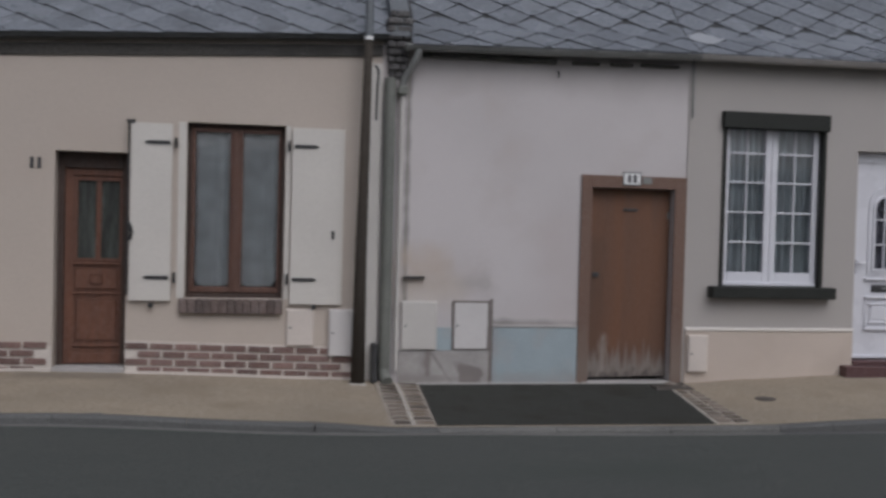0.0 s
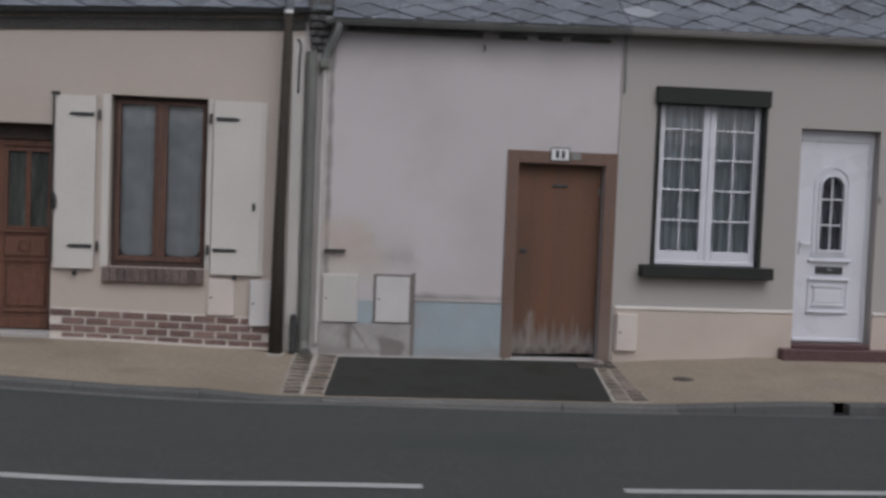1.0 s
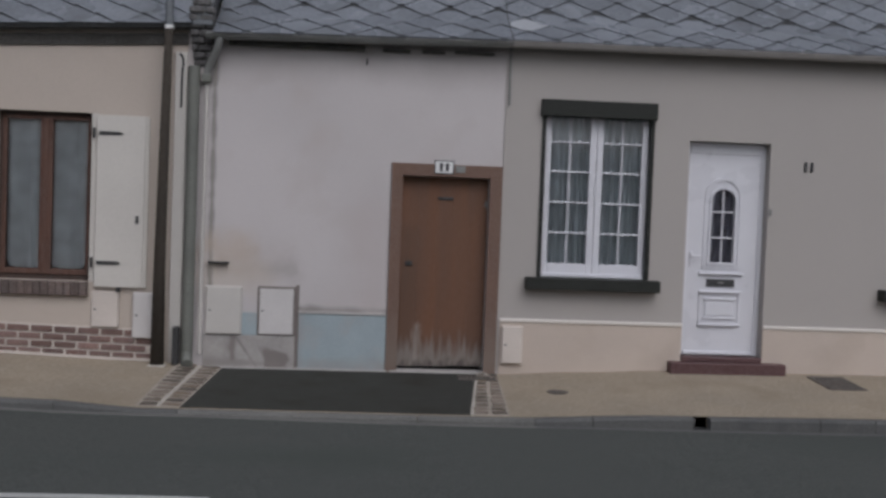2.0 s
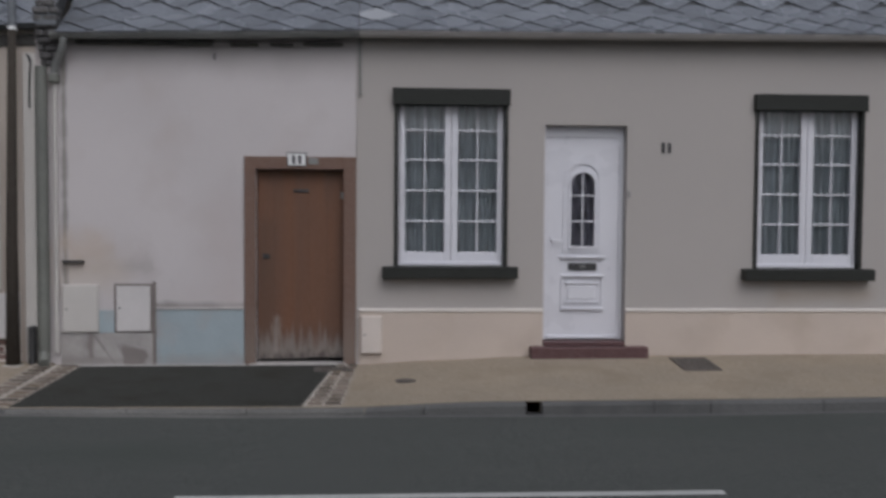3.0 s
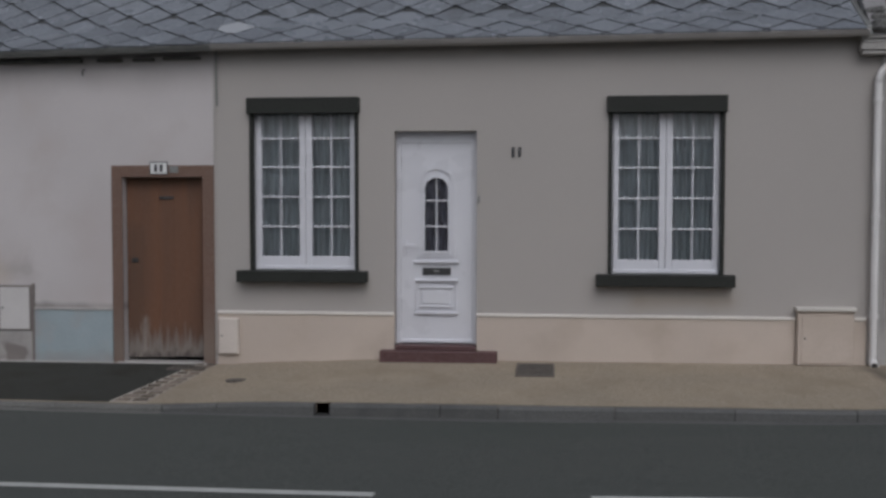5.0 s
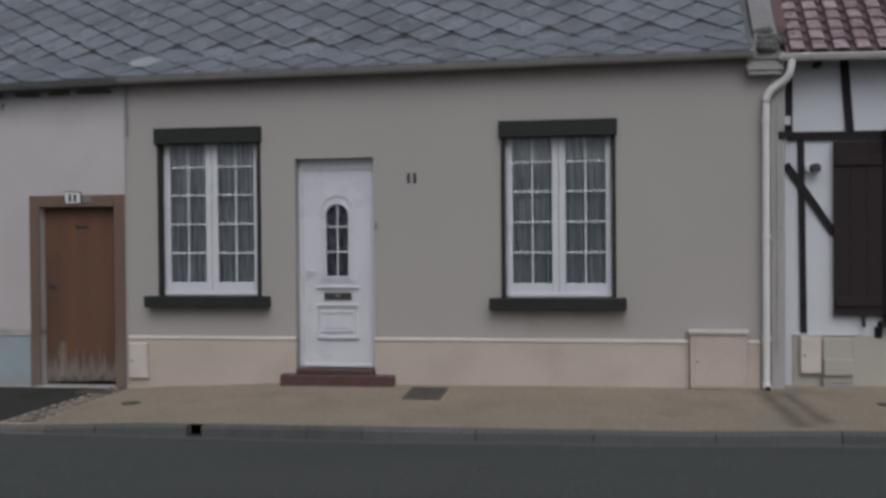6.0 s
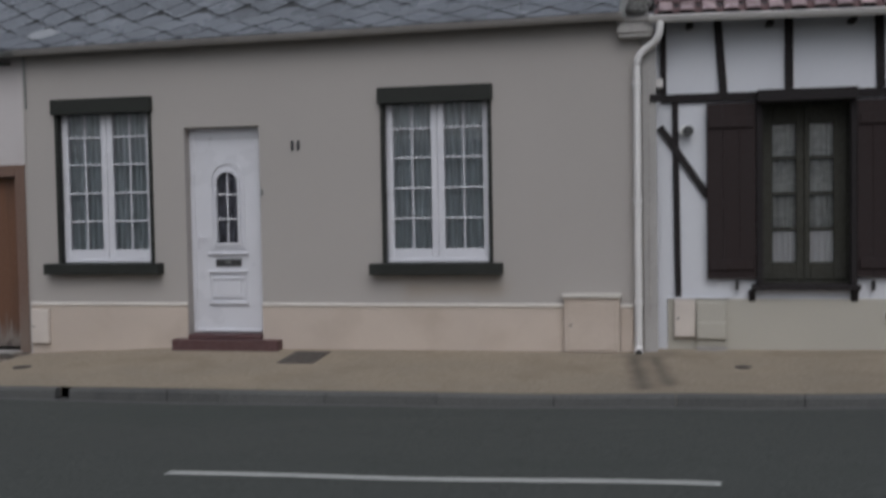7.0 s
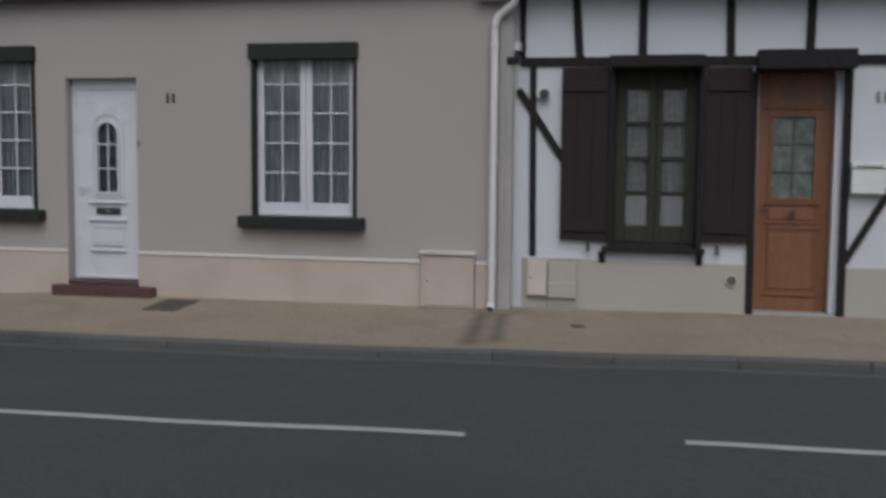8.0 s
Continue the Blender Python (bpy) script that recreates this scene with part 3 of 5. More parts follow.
def strip(x_at, ys, lift, m, name, label, category):
    """A flush paving strip between two edges that run with y."""
    bm = bm_new()
    rows = []
    for y in ys:
        xa, xb = x_at(y)
        rows.append([bm.verts.new((xa + (xb - xa) * i / 6, y, pave_z(xa + (xb - xa) * i / 6, y) + lift)) for i in range(7)])
    for p, q in zip(rows, rows[1:]):
        for i in range(6):
            bm.faces.new((p[i], p[i + 1], q[i + 1], q[i]))
    e2 = bmesh.ops.extrude_face_region(bm, geom=list(bm.faces))
    bmesh.ops.translate(bm, verts=[v for v in e2["geom"] if isinstance(v, bmesh.types.BMVert)], vec=(0, 0, -0.03))
    bmesh.ops.recalc_face_normals(bm, faces=bm.faces)
    return solo(name, bm, m, label, category, kind="structure")


ys = [KERB_Y + 0.128 + 0.2 * i for i in range(9)] + [Y - 0.06]
strip(lambda y: (0.5 + 0.07 * (y - 7.8), 2.96 + 0.13 * (y - 7.8)), ys, 0.006, M_PATCH, "driveway", "dark patch of newer asphalt before the brown door", "driveway")
bed_l = strip(lambda y: (0.13 + 0.03 * (y - 7.8), 0.5 + 0.07 * (y - 7.8)), ys, 0.004, M_BED, "sett_band", "sandy mortar band with two rows of brown setts", "paving")
bed_r = strip(lambda y: (2.96 + 0.13 * (y - 7.8), 3.3 + 0.06 * (y - 7.8)), ys, 0.004, M_BED, "sett_band", "sandy mortar band with worn brown setts", "paving")
strip(lambda y: (0.3 + 0.05 * (y - 7.8), 0.33 + 0.05 * (y - 7.8)), ys, 0.0075, M_JOINT, "mortar_joint", "pale mortar joint between two rows of setts", "paving")
strip(lambda y: (2.95 + 0.13 * (y - 7.8), 2.98 + 0.13 * (y - 7.8)), ys[:-1], 0.0085, M_JOINT, "mortar_joint", "pale mortar joint along the driveway", "paving")
sett = mesh_of("sett", box(bm_new(), -0.08, 0.08, -0.052, 0.052, -0.02, 0.012, 0.01), M_SETT)
for i in range(12):
    y = KERB_Y + 0.21 + i * 0.147
    for c in (0, 1):
        for bed, x0, x1 in ((bed_l, 0.13 + 0.03 * (y - 7.8), 0.5 + 0.07 * (y - 7.8)), (bed_r, 2.96 + 0.13 * (y - 7.8), 3.3 + 0.06 * (y - 7.8))):
            x = x0 + (x1 - x0) * (0.25 + 0.5 * c) + random.uniform(-0.006, 0.006)
            s = (x1 - x0) / 0.38
            piece("sett", sett, bed, Matrix.Translation((x, y + random.uniform(-0.006, 0.006), pave_z(x, y) + 0.004)) @ pose(0, 0, 0, 0, 0, random.uniform(-9, 9)) @ Matrix.Diagonal((s * random.uniform(0.84, 1.0), random.uniform(0.66, 0.98), 1, 1)))


def cover(x, y, r):
    bm = tube(bm_new(), [(0, 0, -0.03), (0, 0, 0.008)], r, 16)
    bmesh.ops.translate(bm, verts=bm.verts, vec=(x, y, pave_z(x, y)))
    tube(bm, [(x, y, pave_z(x, y) + 0.008), (x, y, pave_z(x, y) + 0.014)], r * 0.6, 12)
    solo("valve_cover", bm, M_RUST, "small round cast-iron valve cover in the footpath", "manhole cover", "valve covers")


cover(3.876, 8.75, 0.1)
cover(11.1, 8.9, 0.075)

grate = thing("cellar_grate", (6.8, 9.2, pave_z(6.8, 9.2)), "rusty dark iron cellar grate in the footpath", "grate")
bm = bm_new()
gz = pave_z(6.8, 9.2)
tilt = Matrix.Translation((6.8, 9.2, gz)) @ Matrix.Rotation(math.atan((pave_z(6.8, 9.5) - pave_z(6.8, 8.9)) / 0.6), 4, "X")
for x0, x1, y0, y1 in ((-0.19, 0.19, -0.28, -0.25), (-0.19, 0.19, 0.25, 0.28), (-0.19, -0.16, -0.25, 0.25), (0.16, 0.19, -0.25, 0.25)):
    box(bm, x0, x1, y0, y1, -0.02, 0.012, 0.003, tilt)
part("frame", bm, M_RUST, grate)
bm = box(bm_new(), -0.16, 0.16, -0.25, 0.25, -0.02, 0.004, 0, tilt)
part("pit", bm, M_POLE, grate)
for i in range(9):
    part("bar", box(bm_new(), -0.16, 0.16, -0.235 + i * 0.055, -0.21 + i * 0.055, 0.0, 0.011, 0.002, tilt), M_RUST, grate)

scraper = thing("boot_scraper", (3.17, 9.36, pave_z(3.17, 9.36)), "dark rusty iron grate before the shed threshold", "grate")
gz = pave_z(3.17, 9.36) + 0.008
bm = bm_new()
for x0, x1, y0, y1 in ((2.98, 3.36, 9.27, 9.295), (2.98, 3.36, 9.425, 9.45), (2.98, 3.005, 9.295, 9.425), (3.335, 3.36, 9.295, 9.425)):
    box(bm, x0, x1, y0, y1, gz - 0.03, gz + 0.016, 0.003)
part("frame", bm, M_RUST, scraper)
part("pit", box(bm_new(), 3.005, 3.335, 9.295, 9.425, gz - 0.03, gz + 0.003), M_POLE, scraper)
for k in range(7):
    part("bar", box(bm_new(), 3.025 + k * 0.045, 3.04 + k * 0.045, 9.295, 9.425, gz + 0.0035, gz + 0.014, 0.002), M_RUST, scraper)

# ---- the house row: walls ----
WALL_T = 0.35
RIDGE_Y = 13.4
SLOPE = 42.0
XL, XM, XR = 0.2, 3.41, 10.33   # borders between the four houses
HOLE_DOOR_20 = (-2.83, -2.18, -0.4, 2.05)
HOLE_WIN_20 = (-1.64, -0.72, 0.69, 2.36)
HOLE_DOOR_SHED = (2.37, 3.26, -0.4, 1.87)
HOLE_W1 = (3.79, 4.93, 0.86, 2.6)
HOLE_W2 = (7.54, 8.68, 0.845, 2.585)
HOLE_DOOR_18 = (5.32, 6.18, -0.4, 2.345)
HOLE_W16 = (11.27, 12.14, 0.62, 2.42)
HOLE_D16 = (12.67, 13.455, -0.4, 2.38)
bm = wall_mesh(bm_new(), ROW_X0, XL, -0.5, 3.35, Y, Y + WALL_T, [HOLE_DOOR_20, HOLE_WIN_20])
for v in bm.verts:
    if v.co.z > 3.3:
        v.co.z = 3.3 + (v.co.x - 0.26) * 0.049     # its top follows the falling eaves
solo("wall_1", bm, M_WALL_BEIGE,
     "smooth beige rendered house front", "wall", kind="structure")
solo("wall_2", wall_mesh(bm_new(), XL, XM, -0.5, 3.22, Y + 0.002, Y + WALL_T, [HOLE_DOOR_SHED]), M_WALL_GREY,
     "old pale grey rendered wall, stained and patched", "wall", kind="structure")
solo("wall_3", wall_mesh(bm_new(), XM, 10.2, -0.5, 3.3, Y, Y + WALL_T, [HOLE_W1, HOLE_W2, HOLE_DOOR_18]), M_WALL_TAUPE,
     "taupe rendered house front", "wall", kind="structure")
solo("wall_4", wall_mesh(bm_new(), 10.2, ROW_X1, -0.5, 3.35, Y + 0.05, Y + WALL_T, [HOLE_W16, HOLE_D16]), M_WALL_WHITE,
     "white rendered half-timbered house front", "wall", kind="structure")

# closing walls behind and between, with gable shape
def gable(name, x, ez, thick=0.25):
    top = ez + (RIDGE_Y - 9.35) * math.tan(radians(SLOPE)) - 0.15
    o = [(Y + WALL_T + 0.003, -0.5), (16.75, -0.5), (16.75, ez + 0.1), (RIDGE_Y, top), (Y + WALL_T + 0.003, ez + 0.42)]
    solo(name, prism(bm_new(), o, thick, lambda u, v, w: (x + w, u, v)), M_ROOM, "plain plastered end wall of the house row", "wall", kind="structure")


for name, x in (("wall_5", ROW_X0), ("wall_6", XL - 0.1), ("wall_7", XM - 0.1), ("wall_8", XR - 0.2), ("wall_9", ROW_X1 - 0.25)):
    gable(name, x, 3.1)
solo("wall_10", box(bm_new(), ROW_X0, ROW_X1, 16.75, 17.1, -0.5, 3.2), M_ROOM, "plain rear wall of the house row", "wall", kind="structure")
solo("floor", box(bm_new(), ROW_X0 + 0.3, ROW_X1 - 0.3, Y + WALL_T, 16.7, -0.1, 0.05), M_ROOM, "dim indoor floor behind the fronts", "floor", kind="structure")
# added out of view: gives the windows something to reflect and blocks low skylight
solo("wall_11", box(bm_new(), -30, 45, -11.4, -11.0, -0.5, 3.4), M_OPPOSITE, "unseen plain wall across the street, added for window reflections", "wall", kind="structure")

# painted plinths and bands
plinth = thing("plinth_1", (7, Y, 0), "cream painted plinth with a thin projecting ledge", "plinth", kind="structure")
for a_x, b_x in ((XM + 0.005, 5.318), (6.182, 9.41), (9.97, 10.1)):
    part("base", box(bm_new(), a_x, b_x, Y - 0.02, Y - 0.002, -0.4, 0.415, 0.003), M_PLINTH, plinth)
    part("ledge", box(bm_new(), a_x, b_x, Y - 0.034, Y - 0.003, 0.416, 0.45, 0.006), M_LEDGE, plinth, "thin off-white ledge")
plinth = thing("plinth_2", (12, Y, 0), "pale beige rendered plinth under the timber frame", "plinth", kind="structure")
for a_x, b_x in ((10.39, 12.6), (13.52, ROW_X1)):
    part("base", box(bm_new(), a_x, b_x, Y + 0.028, Y + 0.048, -0.4, 0.49, 0.004), M_PLINTH_16, plinth)
part("ledge", box(bm_new(), 10.39, 11.0, Y + 0.014, Y + 0.04, 0.491, 0.512, 0.005), M_WALL_WHITE, plinth, "thin white ledge")
solo("plinth_3", box(bm_new(), 1.37, 2.25, Y - 0.022, Y + 0.0, -0.3, 0.435, 0.004), M_BLUE, "pale blue painted plinth beside the brown door", "plinth", kind="structure")
solo("plinth_4", box(bm_new(), 0.42, 1.368, Y - 0.012, Y + 0.0, -0.3, 0.2, 0.004), M_CONCRETE, "rough patched grey cement base", "plinth", kind="structure")
solo("trim_1", box(bm_new(), 0.8, 0.955, Y - 0.008, Y + 0.0, 0.2, 0.43, 0.003), M_BLUE, "remnant of pale blue paint between meter boxes", "trim", kind="structure")
solo("trim_2", box(bm_new(), 1.37, 2.25, Y - 0.03, Y - 0.0, 0.436, 0.458, 0.005), M_STONE, "thin pale edge on the blue plinth", "trim", kind="structure")
solo("trim_4", box(bm_new(), 0.46, 2.28, Y - 0.05, Y - 0.023, -0.2, -0.118, 0.008), M_STONE, "crumbling pale mortar fillet at the wall foot", "trim", kind="structure")


# ---- windows ----
def casement(name, hole, mats, sash_x, glass_z, rows, verticals, y_frame, label, bar=0.019, glass=None, edge=None):
    """A two-leaf window: fixed frame, two sashes with glazing bars and panes."""
    x0, x1, z0, z1 = hole
    w = thing(name, ((x0 + x1) / 2, y_frame, z0), label, "window", kind="structure")
    m = mats
    bm = bm_new()
    f = 0.035
    for b in ((x0 + 0.003, x0 + f, z0, z1), (x1 - f, x1 - 0.003, z0, z1), (x0 + f, x1 - f, z1 - f, z1), (x0 + f, x1 - f, z0 + 0.002, z0 + 0.05)):
        box(bm, b[0], b[1], y_frame, y_frame + 0.07, b[2], b[3], 0.004)
    part("window_frame", bm, edge or m, w)
    mid = (x0 + x1) / 2
    for (g0, g1), (o0, o1) in zip(sash_x, ((x0 + f + 0.002, mid - 0.002), (mid + 0.002, x1 - f - 0.002))):
        bm = bm_new()
        zb, zt = z0 + 0.052, z1 - f - 0.002
        box(bm, o0, g0, y_frame - 0.015, y_frame + 0.045, zb, zt, 0.006)
        box(bm, g1, o1, y_frame - 0.015, y_frame + 0.045, zb, zt, 0.006)
        box(bm, g0, g1, y_frame - 0.015, y_frame + 0.045, zb, glass_z[0], 0.006)
        box(bm, g0, g1, y_frame - 0.015, y_frame + 0.045, glass_z[1], zt, 0.006)
        sash = part("sash", bm, m, w)
        for z in rows:
            part("glazing_bar", box(bm_new(), g0, g1, y_frame, y_frame + 0.03, z - bar / 2, z + bar / 2, 0.004), m, sash)
        cols = [g0 + (g1 - g0) * (i + 1) / (verticals + 1) for i in range(verticals)]
        for x in cols:
            part("glazing_bar", box(bm_new(), x - bar / 2, x + bar / 2, y_frame + 0.002, y_frame + 0.028, glass_z[0], glass_z[1], 0.004), m, sash)
        xs = [g0] + cols + [g1]
        zs = [glass_z[0]] + list(rows) + [glass_z[1]]
        for a, b in zip(xs, xs[1:]):
            for c, d in zip(zs, zs[1:]):
                part("pane", box(bm_new(), a, b, y_frame + 0.012, y_frame + 0.016, c, d), glass or M_GLASS, sash, "clear glass pane")
    return w


def curtain(x0, x1, z0, z1, y, m, label, waves=9, depth=0.025, scallop=0.0):
    bm = bm_new()
    n, k = 60, 8
    grid = []
    for i in range(n + 1):
        u = i / n
        zb = z0 + scallop * (abs(2 * u - 1) ** 5 + 0.08 * abs(math.sin(u * 20)))
        col = []
        for j in range(k + 1):
            v = j / k
            fold = math.sin(u * waves * math.tau + 1.3 * math.sin(u * 9) + v * 0.6) * depth * (0.5 + 0.5 * (1 - v))
            col.append(bm.verts.new((x0 + (x1 - x0) * u, y + fold, zb + (z1 - zb) * v)))
        grid.append(col)
    for p, q in zip(grid, grid[1:]):
        for j in range(k):
            bm.faces.new((p[j], q[j], q[j + 1], p[j + 1]))
    return solo("curtain", bm, m, label, "curtain", "window curtains", smooth=True)


# house 18: two white windows
w1 = casement("window_1", HOLE_W1, M_PVC, ((3.885, 4.29), (4.43, 4.835)), (1.03, 2.55), (1.345, 1.66, 1.975, 2.28), 1, Y + 0.075,
              "white two-leaf window with glazing bars, dark sill and roller shutter box")
part("window_sill", box(bm_new(), 3.655, 5.04, Y - 0.14, Y + 0.15, 0.765, 0.885, 0.006), M_DARK_SILL, w1, "anthracite painted projecting sill")
part("shutter_box", box(bm_new(), 3.755, 4.955, Y - 0.07, Y + 0.06, 2.53, 2.7, 0.006), M_DARK_SILL, w1, "anthracite roller shutter box")
for a_x, b_x in ((3.775, 3.812), (4.902, 4.94)):
    part("shutter_rail", box(bm_new(), a_x, b_x, Y - 0.025, Y + 0.06, 0.886, 2.529, 0.003), M_DARK_SILL, w1, "anthracite guide rail")
part("lower_rail", box(bm_new(), 3.83, 4.89, Y + 0.03, Y + 0.058, 0.888, 0.93, 0.006), M_PVC, w1)
w2 = copy_thing(w1, Matrix.Translation((ORIGIN["window_1"].x + 3.755, ORIGIN["window_1"].y, ORIGIN["window_1"].z - 0.015)))
w2.name = "window_2"
for dx in (0, 3.755):
    curtain(3.84 + dx, 4.35 + dx, 0.95, 2.57, Y + 0.16, M_VOILE, "sheer white curtain hanging in folds behind the window", 7, 0.035)
    curtain(4.37 + dx, 4.88 + dx, 0.95, 2.57, Y + 0.16, M_VOILE, "sheer white curtain hanging in folds behind the window", 8, 0.035)

curtain(5.6, 5.9, 1.06, 1.9, Y + 0.19, M_VOILE_THIN, "thin grey net behind the arched door light", 4, 0.01)

# house 20: brown window with lace
w3 = casement("window_3", HOLE_WIN_20, M_WOOD_DARK, ((-1.56, -1.24), (-1.115, -0.78)), (0.8, 2.28), (), 0, Y + 0.1, "brown wooden two-leaf window with lace curtains", edge=M_WOOD_SHADE)
bm = bm_new()
box(bm, -1.21, -1.15, Y + 0.07, Y + 0.12, 0.75, 2.3, 0.01)
part("cover_strip", bm, M_WOOD_DARK, w3)
curtain(-1.6, -1.18, 0.79, 2.32, Y + 0.165, M_LACE, "white lace curtain with a scalloped hem", 3, 0.01, 0.17)
curtain(-1.17, -0.75, 0.79, 2.32, Y + 0.165, M_LACE, "white lace curtain with a scalloped hem", 3, 0.01, 0.17)
sill = solo("window_sill_1", box(bm_new(), -1.69, -0.72, Y - 0.045, Y + 0.1, 0.545, 0.68, 0.004), M_BRICK_DARK, "mortar bed of a brick window sill", "window sill", kind="structure")
brick_up = mesh_of("brick", box(bm_new(), -0.031, 0.031, -0.06, 0.06, -0.07, 0.07, 0.006), M_BRICK_DARK)
for i in range(13):
    piece("brick", brick_up, sill, Matrix.Translation((-1.652 + i * 0.0745, Y - 0.005, 0.618)) @ pose(0, 0, 0, random.uniform(-2, 2), random.uniform(-1, 1), 0))

# house 16: olive window with white curtains
w4 = casement("window_4", HOLE_W16, M_FRAME_16, ((11.41, 11.63), (11.76, 11.98)), (0.84, 2.2), (1.17, 1.52, 1.87), 0, Y + 0.18,
              "dark olive two-leaf window with small panes and white curtains", 0.03)
part("window_sill", box(bm_new(), 11.2, 12.2, Y - 0.06, Y + 0.18, 0.585, 0.635, 0.006), M_TIMBER, w4, "dark timber sill")
for x in (11.2, 12.15):
    o = [(Y + 0.05, 0.58), (Y + 0.05, 0.45), (Y + 0.02, 0.47), (Y - 0.05, 0.58)]
    part("bracket", prism(bm_new(), o, 0.06, lambda u, v, w: (x - 0.03 + w, u, v)), M_TIMBER, w4)
part("shutter_box", box(bm_new(), 11.25, 12.16, Y - 0.15, Y + 0.05, 2.4, 2.515, 0.006), M_TIMBER, w4, "dark lintel box")
for a_x, b_x in ((11.245, 11.3), (12.11, 12.165)):
    part("jamb_board", box(bm_new(), a_x, b_x, Y - 0.04, Y + 0.05, 0.636, 2.399, 0.004), M_TIMBER, w4)
curtain(11.38, 11.68, 0.8, 2.24, Y + 0.24, M_NET, "white patterned net curtain", 5, 0.015)
curtain(11.72, 12.02, 0.8, 2.24, Y + 0.24, M_NET, "white patterned net curtain", 5, 0.015)
for a_x, b_x in ((11.385, 11.675), (11.725, 12.015)):
    curtain(a_x, b_x, 0.8, 1.15, Y + 0.218, M_NET_THICK, "short thick white net across the lowest panes", 6, 0.006)
    curtain(a_x, b_x, 1.5, 1.62, Y + 0.218, M_NET, "narrow white net strip across the window", 6, 0.006)


# ---- shutters ----
def shutter(x0, x1, z0, z1, y, m, label, hinge_side, straps, battens=(), n=1):
    s = thing("shutter", ((x0 + x1) / 2, y, z0), label, "shutter", "window shutters")
    for i in range(n):
        a, b = x0 + (x1 - x0) * i / n, x0 + (x1 - x0) * (i + 1) / n
        part("board", box(bm_new(), a + 0.0008, b - 0.0008, y - 0.03, y, z0, z1, 0.0015), m, s)
    for z in straps:
        hx = x1 if hinge_side > 0 else x0
        inner = hx - hinge_side * 0.26
        bm = bm_new()
        o = [(hx - hinge_side * 0.02, z - 0.018), (inner + hinge_side * 0.04, z - 0.016), (inner, z), (inner + hinge_side * 0.04, z + 0.016), (hx - hinge_side * 0.02, z + 0.018)]
        prism(bm, o, 0.008, lambda u, v, w: (u, y - 0.04 + w, v))
        strap = part("strap_hinge", bm, M_IRON, s, "black iron strap hinge")
        part("pintle", tube(bm_new(), [(hx + hinge_side * 0.03, y - 0.03, z - 0.05), (hx + hinge_side * 0.03, y - 0.03, z + 0.05)], 0.014, 8), M_IRON, strap, "black iron pintle")
        for k in (0.07, 0.13, 0.19):
            part("bolt", tube(bm_new(), [(hx - hinge_side * k, y - 0.044, z), (hx - hinge_side * k, y - 0.0405, z)], 0.007, 8), M_IRON, strap)
    for z in battens:
        part("batten", box(bm_new(), x0 + 0.02, x1 - 0.02, y - 0.052, y - 0.031, z - 0.05, z + 0.05, 0.006), m, s)
    return s


sl = shutter(-2.15, -1.77, 0.665, 2.335, Y - 0.02, M_WHITE_PAINT, "off-white wooden shutter folded open against the wall", 1, (2.155, 0.885))
part("espagnolette_rod", tube(bm_new(), [(-2.165, Y - 0.06, 0.72), (-2.165, Y - 0.06, 2.36)], 0.009, 8), M_IRON, sl, "dark iron bolt rod")
part("rod_hook", box(bm_new(), -2.19, -2.11, Y - 0.07, Y - 0.05, 2.33, 2.36, 0.005), M_IRON, sl)
part("handle", tube(bm_new(), bend((-2.165, Y - 0.07, 1.4), (-2.1, Y - 0.12, 1.32), (-2.15, Y - 0.07, 1.24)), 0.018, 8), M_IRON, sl, "dark iron turning handle")
sr = shutter(-0.655, -0.185, 0.645, 2.345, Y - 0.02, M_WHITE_PAINT, "off-white wooden shutter folded open against the wall", -1, (2.165, 0.885))
part("catch_plate", box(bm_new(), -0.265, -0.235, Y - 0.06, Y - 0.05, 1.28, 1.36, 0.003), M_IRON, sr, "dark iron catch")
part("edge_rail", box(bm_new(), -0.185, -0.15, Y - 0.035, Y - 0.02, 0.645, 2.345, 0.003), M_WHITE_PAINT, sr)
for x in (-1.95, -0.42):
    solo("shutter_dog", box(bm_new(), x - 0.02, x + 0.02, Y - 0.06, Y, 0.6, 0.64, 0.006), M_IRON, "small iron shutter catch in the wall", "shutter catch", "shutter catches")
for a_x, b_x in ((-1.72, -1.645), (-0.715, -0.665)):
    solo("window_trim", box(bm_new(), a_x, b_x, Y - 0.012, Y - 0.001, 0.69, 2.36, 0.003), M_WHITE_PAINT, "off-white painted window surround", "trim", kind="structure")
shutter(10.775, 11.24, 0.695, 2.41, Y + 0.01, M_SHUTTER_16, "dark brown wooden shutter folded open against the wall", 1, (), (2.22, 0.83), 3)
shutter(12.17, 12.6, 0.705, 2.4, Y + 0.01, M_SHUTTER_16, "dark brown wooden shutter folded open against the wall", -1, (), (2.22, 0.84), 3)
for x in (11.06, 12.32):
    solo("shutter_dog", box(bm_new(), x - 0.012, x + 0.012, Y - 0.03, Y + 0.05, 0.58, 0.67, 0.004), M_IRON, "small iron shutter catch in the wall", "shutter catch", "shutter catches")

# ---- doors ----
# house 20: brown wooden door with two tall panes
d = thing("door_1", (-2.5, Y + 0.15, 0), "brown varnished wooden front door with two tall panes", "door", kind="structure")
yd = Y + 0.2
bm = bm_new()
for b in ((-2.828, -2.77, 0.03, 2.048), (-2.24, -2.182, 0.03, 2.048), (-2.77, -2.24, 1.9, 2.048)):
    box(bm, b[0], b[1], yd - 0.03, yd + 0.06, b[2], b[3], 0.004)
part("door_frame", bm, M_WOOD_SHADE, d)
